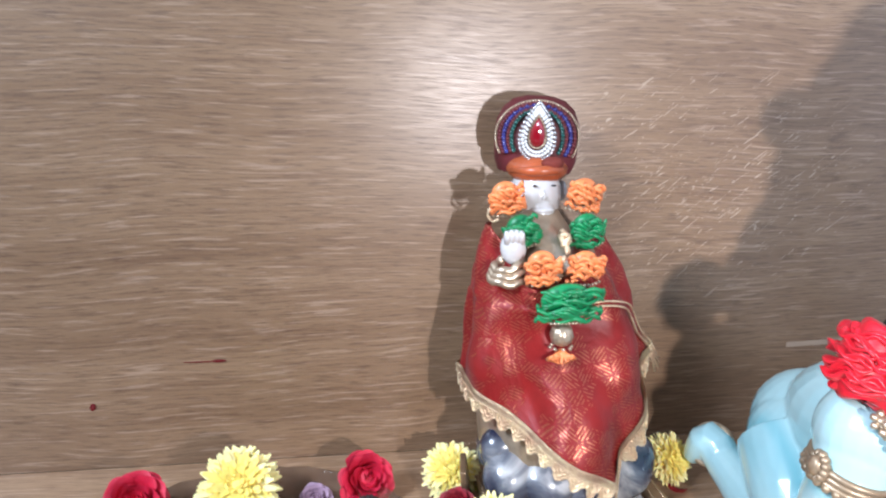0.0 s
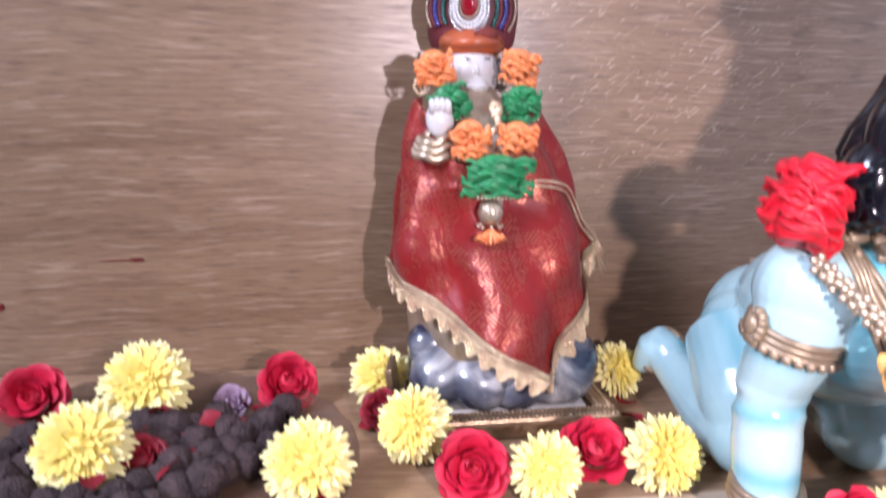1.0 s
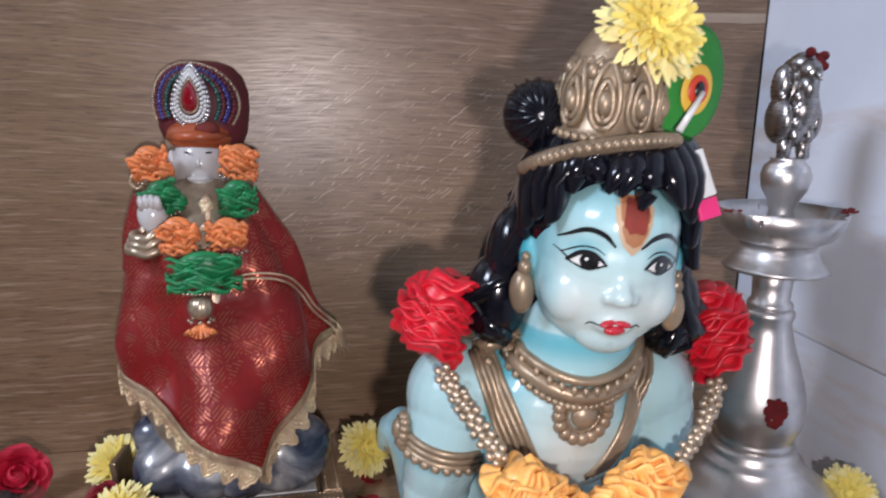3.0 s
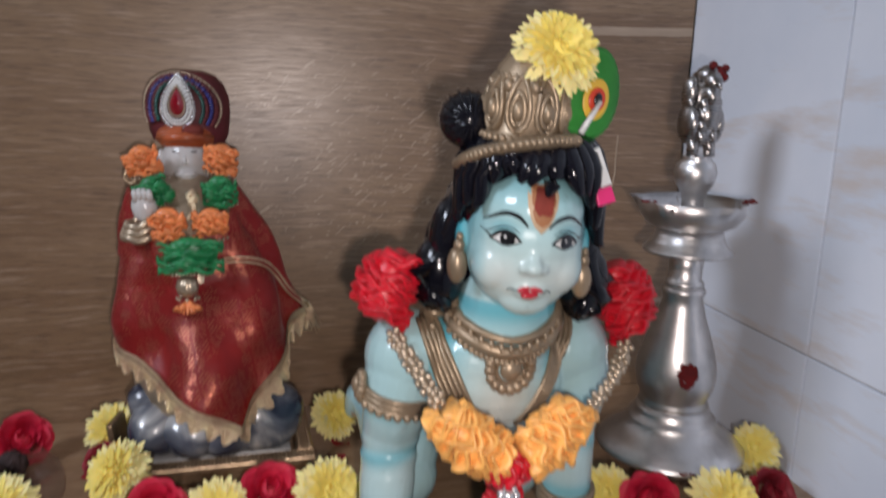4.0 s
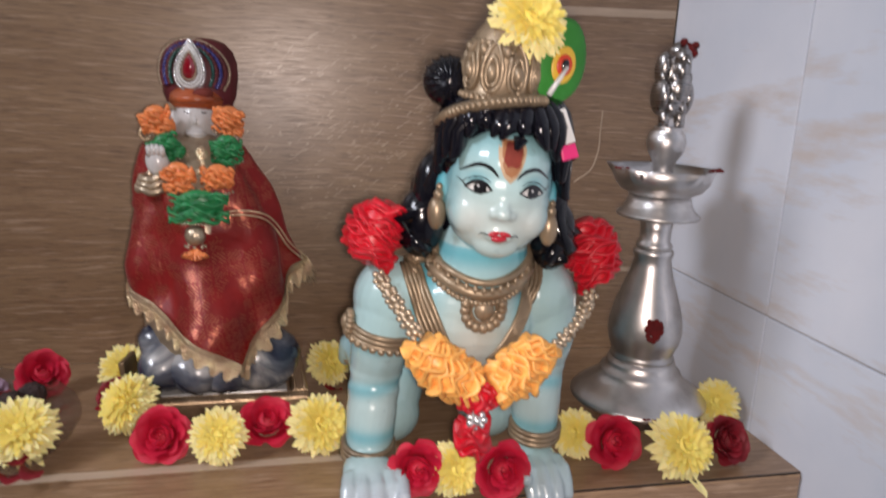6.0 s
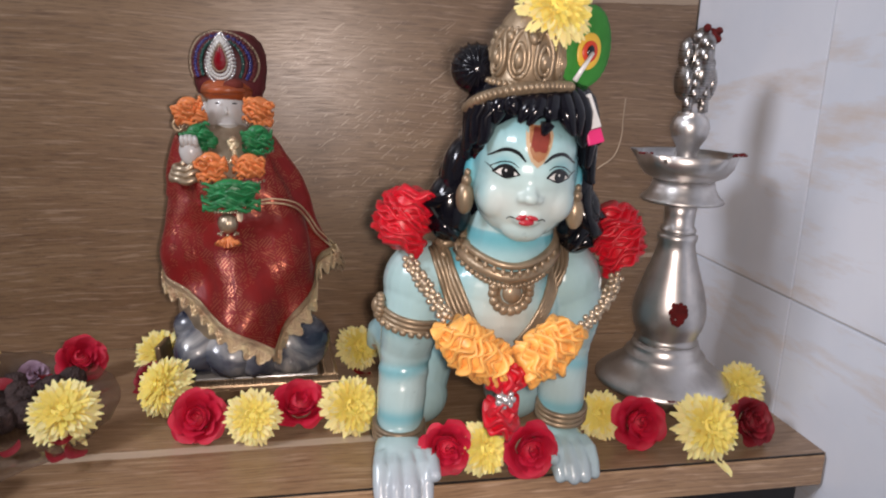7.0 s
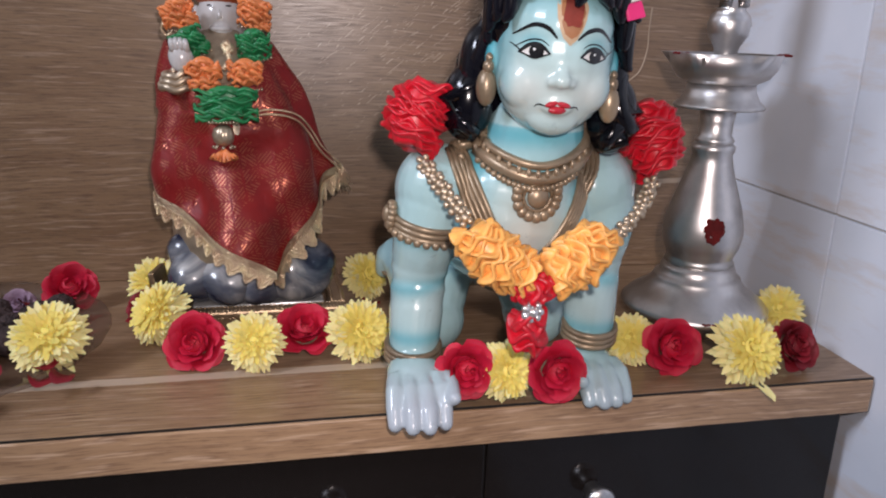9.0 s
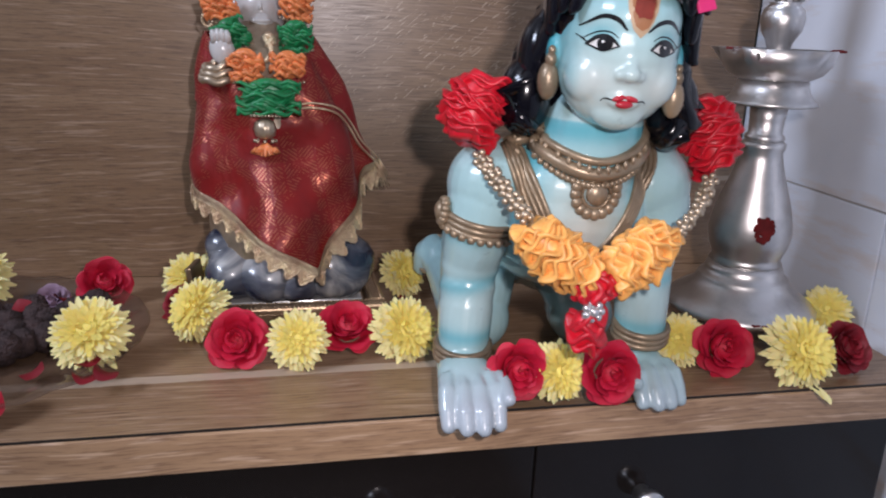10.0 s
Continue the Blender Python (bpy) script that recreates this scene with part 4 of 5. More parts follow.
    for i in range(9):
        a = radians(20 * i)
        ring = [bun + pose(0, 0, 0, 0, 25, 0).to_3x3() @ Vector((0.0200 * math.cos(t) * math.cos(a), 0.0195 * math.sin(t), 0.0185 * math.cos(t) * math.sin(a))) for t in (math.pi * (k / 10) for k in range(11))]
        tube(bm, [HEAD @ Vector((p.x, bun.y - abs(p.y - bun.y), p.z)) for p in ring], 0.0016, 7, 1)
    # crown: a tapering cap with a beaded band and raised scrolls
    crown = HEAD @ pose(-0.010, -0.012, 0.064, 4) @ Matrix.Diagonal((0.84, 0.82, 0.92, 1))
    lathe([(0, 0.0), (0.032, 0.0), (0.034, 0.003), (0.0325, 0.007), (0.030, 0.009), (0.0315, 0.022), (0.030, 0.038), (0.025, 0.052), (0.017, 0.062), (0.007, 0.068), (0, 0.069)], 40, bm, crown)
    bm.faces.ensure_lookup_table()
    for f in list(bm.faces)[-40 * 10:]:
        f.material_index = 2
    for i in range(34):
        a = 2 * math.pi * i / 34
        blob(bm, crown @ Vector((0.0338 * math.cos(a), 0.0338 * math.sin(a), 0.0045)), (0.0027, 0.0027, 0.0027), seg=8, material=2)

    def crown_at(a, z):
        r = (0.0315 if z < 0.03 else 0.0315 - (z - 0.03) ** 1.5 * 3.2) + 0.0015
        return crown @ Vector((r * math.sin(a), -r * math.cos(a), z))

    for a0 in (-100, -60, -20, 20, 60, 100):
        for k, (w, z0, z1) in enumerate(((19, 0.010, 0.046), (11, 0.014, 0.036))):
            pts = []
            for i in range(17):
                t = 2 * math.pi * i / 16
                pts.append(crown_at(radians(a0 + w * math.sin(t) * (0.6 + 0.4 * math.cos(t / 2) ** 2)), z0 + (z1 - z0) * (0.5 - 0.5 * math.cos(t))))
            tube(bm, pts, 0.0018, 6, 2)
        blob(bm, crown_at(radians(a0), 0.024), (0.0042, 0.0042, 0.0065), seg=10, material=2)
        blob(bm, crown_at(radians(a0 + 20), 0.040), (0.0035, 0.0035, 0.0045), seg=8, material=2)
        for e in (-1, 1):
            pts = [crown_at(radians(a0 + e * (12 + 7 * math.cos(t) * (1 - t / 9))), 0.042 + 0.006 * math.sin(t) * (1 - t / 9)) for t in (0.7 * i for i in range(11))]
            tube(bm, pts, 0.0014, 6, 2)
    band = [HEAD @ Vector(p) for p in ((-0.051, 0.000, 0.045), (-0.046, -0.020, 0.052), (-0.034, -0.036, 0.059), (-0.013, -0.0440, 0.065), (0.006, -0.042, 0.068), (0.022, -0.032, 0.069))]
    band = curve_points(band, 26)
    tube(bm, band, 0.0044, 8, 2)
    for p in band:
        blob(bm, p + HEAD.to_3x3() @ Vector((0, -0.004, 0.0005)), (0.0030, 0.0030, 0.0030), seg=8, material=2)
    # jewellery moulded on the skin
    collar = [ahead(tree, p, 0.0015) for p in curve_points([(0.043, -0.262, 0.211), (0.052, -0.280, 0.199), (0.070, -0.300, 0.187), (0.091, -0.306, 0.182), (0.112, -0.300, 0.187), (0.131, -0.280, 0.199), (0.140, -0.262, 0.211)], 40)]
    tube(bm, collar, 0.0062, 10, 2, 0.8)
    tube(bm, [ahead(tree, p + Vector((0, 0, 0.0095)), 0.0008) for p in collar], 0.0046, 10, 2, 0.7)
    for i, p in enumerate(collar):
        blob(bm, ahead(tree, p + Vector((0, 0, -0.0075)), 0.002), (0.0028, 0.0028, 0.0028), seg=8, material=2)
        if i % 2:
            blob(bm, p + Vector((0, -0.005, 0.004)), (0.0022, 0.0022, 0.0034), seg=8, material=2)
    heart = ahead(tree, (0.093, -0.30, 0.168), 0.002)
    blob(bm, heart, (0.0085, 0.0055, 0.0085), seg=16, material=2)
    tube(bm, [ahead(tree, heart + Vector((0.0105 * math.cos(t), 0, 0.0105 * math.sin(t))), 0.0016) for t in (0.3142 * i for i in range(21))], 0.0014, 6, 2)
    for i in range(11):
        a = radians(-200 + 22 * i)
        blob(bm, ahead(tree, heart + Vector((0.0155 * math.cos(a), 0, 0.0155 * math.sin(a))), 0.002), (0.0046, 0.0034, 0.0046), seg=10, material=2)
    for k in range(5):
        for line in (((0.037, -0.262, 0.198), (0.043, -0.280, 0.176), (0.053, -0.295, 0.150), (0.066, -0.300, 0.124)), ((0.146, -0.262, 0.198), (0.139, -0.280, 0.176), (0.126, -0.295, 0.150), (0.108, -0.300, 0.124))):
            shift = (k - 2) * 0.0034 * (1 if line[0][0] < 0.09 else -1)
            tube(bm, [ahead(tree, p + Vector((shift, 0, shift * 0.3)), 0.0008) for p in curve_points(line, 16)], 0.0021, 7, 2)
    for centre, turn, r in (((0.0185, -0.2585, 0.138), (10, 8, 0), 0.0290),):
        m = pose(*centre, *turn)
        for h in (-0.0045, 0.0, 0.0045):
            tube(bm, [m @ Vector((r * math.cos(t), r * math.sin(t), h)) for t in (2 * math.pi * i / 30 for i in range(31))], 0.0026, 7, 2)
        for i in range(26):
            t = 2 * math.pi * i / 26
            blob(bm, m @ Vector(((r + 0.001) * math.cos(t), (r + 0.001) * math.sin(t), -0.0065)), (0.0034, 0.0034, 0.0034), seg=8, material=2)
        for i in range(12):
            t = radians(30 * i)
            blob(bm, m @ Vector((-r - 0.002, -0.004 + 0.0075 * math.cos(t), 0.004 + 0.0085 * math.sin(t))), (0.004, 0.0030, 0.0034), seg=8, material=2)
        blob(bm, m @ Vector((-r - 0.004, -0.004, 0.004)), (0.005, 0.0065, 0.0075), seg=12, material=2)
    for x, y, z, r in ((0.0070, -0.2690, 0.036, 0.0215), (0.1592, -0.2700, 0.046, 0.0215)):
        m = pose(x, y, z, 8, 0, 0)
        for h in (-0.0048, 0.0, 0.0048):
            tube(bm, [m @ Vector((r * math.cos(t), r * math.sin(t), h)) for t in (2 * math.pi * i / 30 for i in range(31))], 0.0027, 7, 2)
    m = pose(0.019, -0.072, 0.053, 0, -60, 30)
    for h in (-0.003, 0.003):
        tube(bm, [m @ Vector((0.0195 * math.cos(t), 0.0195 * math.sin(t), h)) for t in (2 * math.pi * i / 24 for i in range(25))], 0.0026, 7, 2)
    for x, y, z in ((-0.0455, -0.008, -0.022), (0.0435, -0.008, -0.026)):
        blob(bm, HEAD @ Vector((x, y, z)), (0.0074, 0.0074, 0.0130), seg=16, material=2)
        blob(bm, HEAD @ Vector((x, y - 0.002, z + 0.014)), (0.0042, 0.0042, 0.0050), seg=10, material=2)
        blob(bm, HEAD @ Vector((x, y - 0.002, z + 0.020)), (0.0028, 0.0028, 0.0034), seg=10, material=2)
    me = bpy.data.meshes.new("statue")
    bm.to_mesh(me)
    bm.free()
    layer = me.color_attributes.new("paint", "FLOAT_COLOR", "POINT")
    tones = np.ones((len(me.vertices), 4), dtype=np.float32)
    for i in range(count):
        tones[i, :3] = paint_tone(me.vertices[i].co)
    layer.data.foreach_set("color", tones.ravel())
    for f in me.polygons:
        f.use_smooth = True
    for mt in (SKIN, HAIR, GOLD, WHITE, BLACK, LIPS, SAFFRON, TILAK, RUST):
        me.materials.append(mt)
    bpy.data.meshes.remove(skin)
    lone("statue", me, (), "glossy pale blue crawling child statue with black hair and gold crown", "statue", CHILD)


crawling_statue()


# ---- feather ornament ----
def feather():
    top = thing("feather_ornament", "green peacock feather ornament with a pink-tipped tag", "ornament")
    for centre, rx, rz, lean, yaw in (((0.1345, -0.345, 0.369), 0.0215, 0.031, 10, 8),):
        bm = bmesh.new()
        rows = []
        n = 64
        for k in range(9):
            s = k / 8
            rows.append([bm.verts.new((rx * s * math.cos(t), -0.004 * (1 - s * s) + 0.0007 * s * (i % 2), rz * s * math.sin(t) * (1.0 + 0.08 * math.sin(t)))) for i, t in enumerate(2 * math.pi * j / n for j in range(n))] if k else [bm.verts.new((0, -0.004, 0))])
        for a, b in zip(rows, rows[1:]):
            for i in range(n):
                bm.faces.new(list(dict.fromkeys([a[i % len(a)], a[(i + 1) % len(a)], b[(i + 1) % n], b[i]])))
        bmesh.ops.solidify(bm, geom=list(bm.faces), thickness=0.002)
        blade = part("blade", bm, FEATHER, top, "glossy green grooved feather blade", pose(*centre, 0, lean, yaw))
    blade = [o for o in top.children][0]
    for mt, rx, rz, y, name in ((YELLOW, 0.0100, 0.0138, -0.0050, "eye_ring"), (SCARLET, 0.0066, 0.0080, -0.0064, "eye_ring"), (BLACK, 0.0032, 0.0046, -0.0078, "eye_spot")):
        part(name, blob(bmesh.new(), (0.0005, y, -0.001), (rx, 0.0012, rz), seg=20), mt, blade)
    quill = bmesh.new()
    tube(quill, [(0.0015, -0.0095, -0.002), (-0.004, -0.011, -0.013), (-0.009, -0.011, -0.025)], [0.0016, 0.0019, 0.0022], 8)
    part("quill", quill, WHITE, blade, "white quill stub")
    def slip(name, mt, label, m, wide, long):
        bm = box(-wide / 2, wide / 2, -0.0012, 0.0012, -long, 0, 0.0008)
        for v in bm.verts:
            v.co.x *= 1 + 0.25 * (-v.co.z / 0.03)
        part(name, bm, mt, top, label, m, smooth=False)

    slip("tag", WHITE, "white tag strip", pose(0.1300, -0.362, 0.336, -12, -16, 8), 0.0108, 0.026)
    slip("tag_tip", PINK, "bright pink tip", pose(0.1368, -0.3675, 0.3112, -12, -14, 8), 0.0125, 0.0110)


feather()


# ---- cloth garlands ----
def frill_mesh(name, material, radius, waves, depth, thick, phase):
    """A padded fold of ribbon round the z axis with a rounded, gently wavy edge."""
    bm = bmesh.new()
    n, rows = max(40, waves * 10), []
    for r0, h in ((0.25, 1.0), (0.60, 1.0), (0.84, 0.95), (0.95, 0.62), (1.0, 0.0), (0.95, -0.62), (0.84, -0.95), (0.60, -1.0), (0.25, -1.0)):
        ring = []
        for i in range(n):
            t = 2 * math.pi * i / n
            w = math.sin(waves * t + phase + 0.8 * math.sin(2 * t + phase))
            r = radius * r0 * (1 + r0 * (0.05 * math.sin(3 * t + 2 * phase) + 0.05 * math.cos(waves * t + phase * 2)))
            ring.append(bm.verts.new((r * math.cos(t), r * math.sin(t), depth * r0 ** 1.5 * w + thick * h)))
        rows.append(ring)
    for a, b in zip(rows, rows[1:]):
        for i in range(n):
            bm.faces.new((a[i], a[(i + 1) % n], b[(i + 1) % n], b[i]))
    return to_mesh(bm, name, material)


def ruffle(parent, name, label, line, radius, count, material, seed, waves=5, depth=0.0026, fan=28):
    """Gathered ribbon round a line: a core with padded folds set close behind one another, spread like a fan at the ends."""
    rnd = random.Random(seed)
    pts = curve_points(line, 24)
    core = bmesh.new()
    tube(core, pts, [radius * (0.55 + 0.2 * math.sin(math.pi * i / 23)) for i in range(24)], 12)
    body = part(name, core, material, parent, label)
    length = sum((b - a).length for a, b in zip(pts, pts[1:]))
    thick = 0.40 * length / count
    shapes = [frill_mesh("ribbon_frill", material, radius * k, waves + d, depth, thick, 1.7 * d + seed) for k, d in ((1.0, 0), (0.95, 1), (1.04, 0), (1.0, 1))]
    across = Vector((0, 1, 0))
    for i in range(count):
        s = (i + 0.5) / count
        k = min(22, int(s * 23))
        p = pts[k].lerp(pts[k + 1], s * 23 - k)
        along = (pts[min(k + 3, 23)] - pts[max(k - 2, 0)]).normalized()
        along = Matrix.Rotation(radians(fan * (2 * s - 1)), 3, across) @ along
        size = (0.84 + 0.20 * math.sin(math.pi * s)) * rnd.uniform(0.95, 1.05)
        m = along.to_track_quat("Z", "Y").to_matrix().to_4x4()
        m = Matrix.Translation(p) @ m @ pose(0, 0, 0, rnd.uniform(-7, 7), rnd.uniform(-7, 7), 20 * i + rnd.uniform(-15, 15)) @ Matrix.Diagonal((size, size, 1.1, 1))
        part("ribbon_frill", shapes[i % 4], None, body, m=m)
    return body


def bead_flower(parent, material, r, n, m, label=""):
    """A bead with a ring of smaller ones round it."""
    middle = part("bead_flower", blob(bmesh.new(), (0, -0.0015, 0), (r * 1.25, r * 1.25, r * 1.25), seg=12), material, parent, label, m)
    me = to_mesh(blob(bmesh.new(), (0, 0, 0), (r, r, r), seg=10), "bead", material)
    for i in range(n):
        a = 6.2832 * i / n
        part("bead", me, None, middle, m=Matrix.Translation((1.75 * r * math.cos(a), 0, 1.75 * r * math.sin(a))))


def statue_garland():
    top = thing("cloth_garland", "red and orange satin ribbon garland with gold beads round the statue", "garland")
    ruffle(top, "pompom", "red gathered satin pompom", [(0.018, -0.290, 0.251), (0.006, -0.290, 0.229), (0.001, -0.298, 0.206)], 0.0240, 13, RED_SATIN, 21)
    ruffle(top, "pompom", "red gathered satin pompom", [(0.187, -0.284, 0.236), (0.201, -0.286, 0.213), (0.207, -0.296, 0.186)], 0.0240, 13, RED_SATIN, 22, fan=-28)
    ruffle(top, "ribbon_roll", "orange gathered satin ribbon", [(0.036, -0.358, 0.157), (0.052, -0.364, 0.137), (0.079, -0.368, 0.123)], 0.0200, 12, ORANGE_SATIN, 23, 6, 0.0032, -14)
    ruffle(top, "ribbon_roll", "orange gathered satin ribbon", [(0.137, -0.350, 0.151), (0.118, -0.360, 0.133), (0.091, -0.368, 0.123)], 0.0200, 12, ORANGE_SATIN, 24, 6, 0.0032, 14)
    for line in (((0.0105, -0.306, 0.194), (0.020, -0.327, 0.180), (0.032, -0.352, 0.163)), ((0.192, -0.312, 0.178), (0.178, -0.326, 0.161), (0.153, -0.342, 0.144))):
        for i, p in enumerate(curve_points(line, 8)):
            bead_flower(top, BEAD, 0.0027, 5, Matrix.Translation(p) @ pose(0, 0, 0, random.uniform(-15, 15), 25 * i, random.uniform(-20, 20)))
    ruffle(top, "ribbon_knot", "red gathered satin knot", [(0.066, -0.367, 0.116), (0.080, -0.371, 0.113), (0.094, -0.367, 0.116)], 0.0115, 5, RED_SATIN, 25, 4, 0.0025)
    bead_flower(top, SILVER, 0.0032, 7, pose(0.0785, -0.378, 0.100), "silver bead flower")
    ruffle(top, "tassel", "red satin tassel", [(0.079, -0.368, 0.094), (0.078, -0.368, 0.083), (0.078, -0.368, 0.068)], 0.0150, 4, RED_SATIN, 26, 3, 0.0045, 20)


statue_garland()


# ---- seated figure and its dress ----
SEAT = pose(-0.137, -0.083, -0.001) @ Matrix.Diagonal((1.045, 1.045, 1.045, 1)) @ pose(0.155, 0.080, 0)


def seated_statue():
    bm = bmesh.new()
    # 0 pale, 1 orange cloth, 2 stone, 3 black, 4 gold, 5 dark red
    blob(bm, (-0.171, -0.036, 0.282), (0.0225, 0.026, 0.029), material=0)
    blob(bm, (-0.1705, -0.054, 0.2640), (0.0130, 0.012, 0.0200), material=0)
    blob(bm, (-0.1705, -0.062, 0.2500), (0.0085, 0.0090, 0.0150), material=0)
    tube(bm, [(-0.1705, -0.0590, 0.29), (-0.1705, -0.0625, 0.282)], [0.0018, 0.0022], 8, 0)
    blob(bm, (-0.1705, -0.062, 0.2725), (0.0100, 0.0045, 0.0030), seg=12, material=0)
    for s in (-1, 1):
        blob(bm, (-0.1705 + 0.0085 * s, -0.0608, 0.2935), (0.0030, 0.0010, 0.0008), (0, 0, 20 * s), 10, 3)
        blob(bm, (-0.1705 + 0.023 * s, -0.038, 0.285), (0.004, 0.006, 0.009), seg=10, material=0)
    blob(bm, (-0.1705, -0.032, 0.306), (0.0275, 0.0290, 0.0155), (6, 0, 0), material=1)
    tube(bm, [(-0.195, -0.041, 0.304), (-0.183, -0.0575, 0.3055), (-0.1705, -0.062, 0.3065), (-0.158, -0.0575, 0.3065), (-0.147, -0.041, 0.306)], [0.003, 0.0042, 0.0046, 0.0042, 0.003], 10, 1)
    blob(bm, (-0.163, -0.057, 0.312), (0.010, 0.006, 0.006), seg=12, material=5)
    tube(bm, curve_points([(-0.172, -0.045, 0.27), (-0.170, -0.055, 0.20), (-0.165, -0.065, 0.10), (-0.160, -0.070, 0.04)], 8), [0.018, 0.036, 0.045, 0.050, 0.055, 0.060, 0.060, 0.055], 22, 4)
    blob(bm, (-0.203, -0.092, 0.247), (0.0108, 0.0085, 0.0140), (0, -14, 0), material=0)
    for i in range(4):
        u = -0.2108 + 0.0039 * i
        tube(bm, [(u + 0.002, -0.096, 0.253), (u + 0.001, -0.098, 0.261), (u + 0.001, -0.097, 0.265 - 0.001 * abs(i - 1.5))], [0.0031, 0.0029, 0.0020], 8, 0)
    for k in range(3):
        m = pose(-0.207, -0.092, 0.234 - 0.0056 * k, 14, -18 + 9 * k, 0)
        tube(bm, [m @ Vector(((0.0115 + 0.0014 * k) * math.cos(t), (0.0095 + 0.001 * k) * math.sin(t), 0.0012 * math.sin(5 * t))) for t in (2 * math.pi * i / 30 for i in range(31))], 0.0036, 8, 4)
    # rocks and cushion under the figure
    rnd = random.Random(7)
    for x, y, z, r in ((-0.203, -0.092, 0.066, 0.021), (-0.196, -0.104, 0.045, 0.027), (-0.166, -0.112, 0.044, 0.030), (-0.106, -0.104, 0.048, 0.033), (-0.138, -0.110, 0.040, 0.027), (-0.180, -0.080, 0.055, 0.032), (-0.130, -0.075, 0.055, 0.034), (-0.192, -0.060, 0.05, 0.03)):
        blob(bm, (x, y, z), (r * 1.12, r * 0.95, r * rnd.uniform(0.95, 1.1)), (rnd.uniform(-20, 20), rnd.uniform(-20, 20), rnd.uniform(0, 90)), 20, 2)
    for v in bm.verts:
        if v.link_faces and v.link_faces[0].material_index == 2:
            v.co += noise.noise_vector(v.co * 24) * 0.0055 + noise.noise_vector(v.co * 80) * 0.0012
        if v.co.z < 0.0225:
            v.co.z = 0.0225
    lone("statue", bm, [PALE, ORANGE_CLOTH, STONE, BLACK, BEAD, TILAK], "small seated white statue with orange head cloth on marbled rocks", "statue", SEAT)


def pedestal():
    top = thing("pedestal", "low gilt metal pedestal with an embossed rim and white top", "pedestal", pose(-0.125, -0.077, 0, 0, 0, 2))
    part("plinth", box(-0.080, 0.080, -0.066, 0.066, 0.0, 0.016, 0.003), FRAME_GOLD, top, smooth=False)
    part("inlay", box(-0.064, 0.064, -0.050, 0.050, 0.016, 0.0205, 0.001), PALE, top, "white glossy inlay", smooth=False)
    for name, args in (("rim", (-0.086, 0.086, -0.074, -0.056)), ("rim", (-0.086, 0.086, 0.056, 0.074)), ("rim", (-0.086, -0.068, -0.0555, 0.0555)), ("rim", (0.068, 0.086, -0.0555, 0.0555))):
        rim = part(name, box(*args, 0.016, 0.0225, 0.002), FRAME_GOLD, top, smooth=False)
        beads = bmesh.new()
        wide, deep = args[1] - args[0], args[3] - args[2]
        n = int(max(wide, deep) / 0.0036)
        for i in range(n):
            s = (i + 0.5) / n
            for e in (0.22, 0.78):
                p = (args[0] + wide * s, args[2] + deep * e) if wide > deep else (args[0] + wide * e, args[2] + deep * s)
                blob(beads, (*p, 0.0226), (0.0015, 0.0015, 0.0011), seg=6)
        tagged(part("beading", beads, FRAME_GOLD, rim), kind="stuff")
    # a gilt slab leaning at the corner
    part("corner_plate", box(-0.003, 0.003, -0.018, 0.018, 0.0, 0.050, 0.0015), FRAME_GOLD, top, "small upright gilt plate", pose(-0.094, -0.010, 0.0, 0, -8, -12), smooth=False)


def shawl_at(a, z):
    """A place on the shawl: a is the angle round the figure (0 is straight ahead), z the height."""
    zs = (0.03, 0.055, 0.10, 0.13, 0.18, 0.22, 0.275)
    cx = np.interp(z, zs, (-0.148, -0.148, -0.150, -0.152, -0.160, -0.166, -0.173))
    hx = np.interp(z, zs, (0.080, 0.083, 0.086, 0.086, 0.076, 0.064, 0.042))
    hy = np.interp(z, zs, (0.112, 0.105, 0.088, 0.075, 0.052, 0.046, 0.034))
    s, c = math.sin(a), math.cos(a)
    fold = 0.0035 * math.sin(7 * a + 18 * z) + 0.004 * noise.noise(Vector((3 * a, 0, 28 * z))) + 0.004 * math.sin(4.0 * a - 45 * z) * (1 if z < 0.2 else 0.4)
    k = 1 + fold / 0.06
    return Vector((cx + hx * k * s, -0.058 - hy * k * (c if c > 0 else 0.55 * c), z))


def shawl_low(a):
    s = math.sin(max(-1.57, min(1.57, a)))
    return 0.055 + (0.30 - s) / 1.30 * 0.066 if s < 0.30 else 0.055 + (s - 0.30) / 0.70 * 0.080


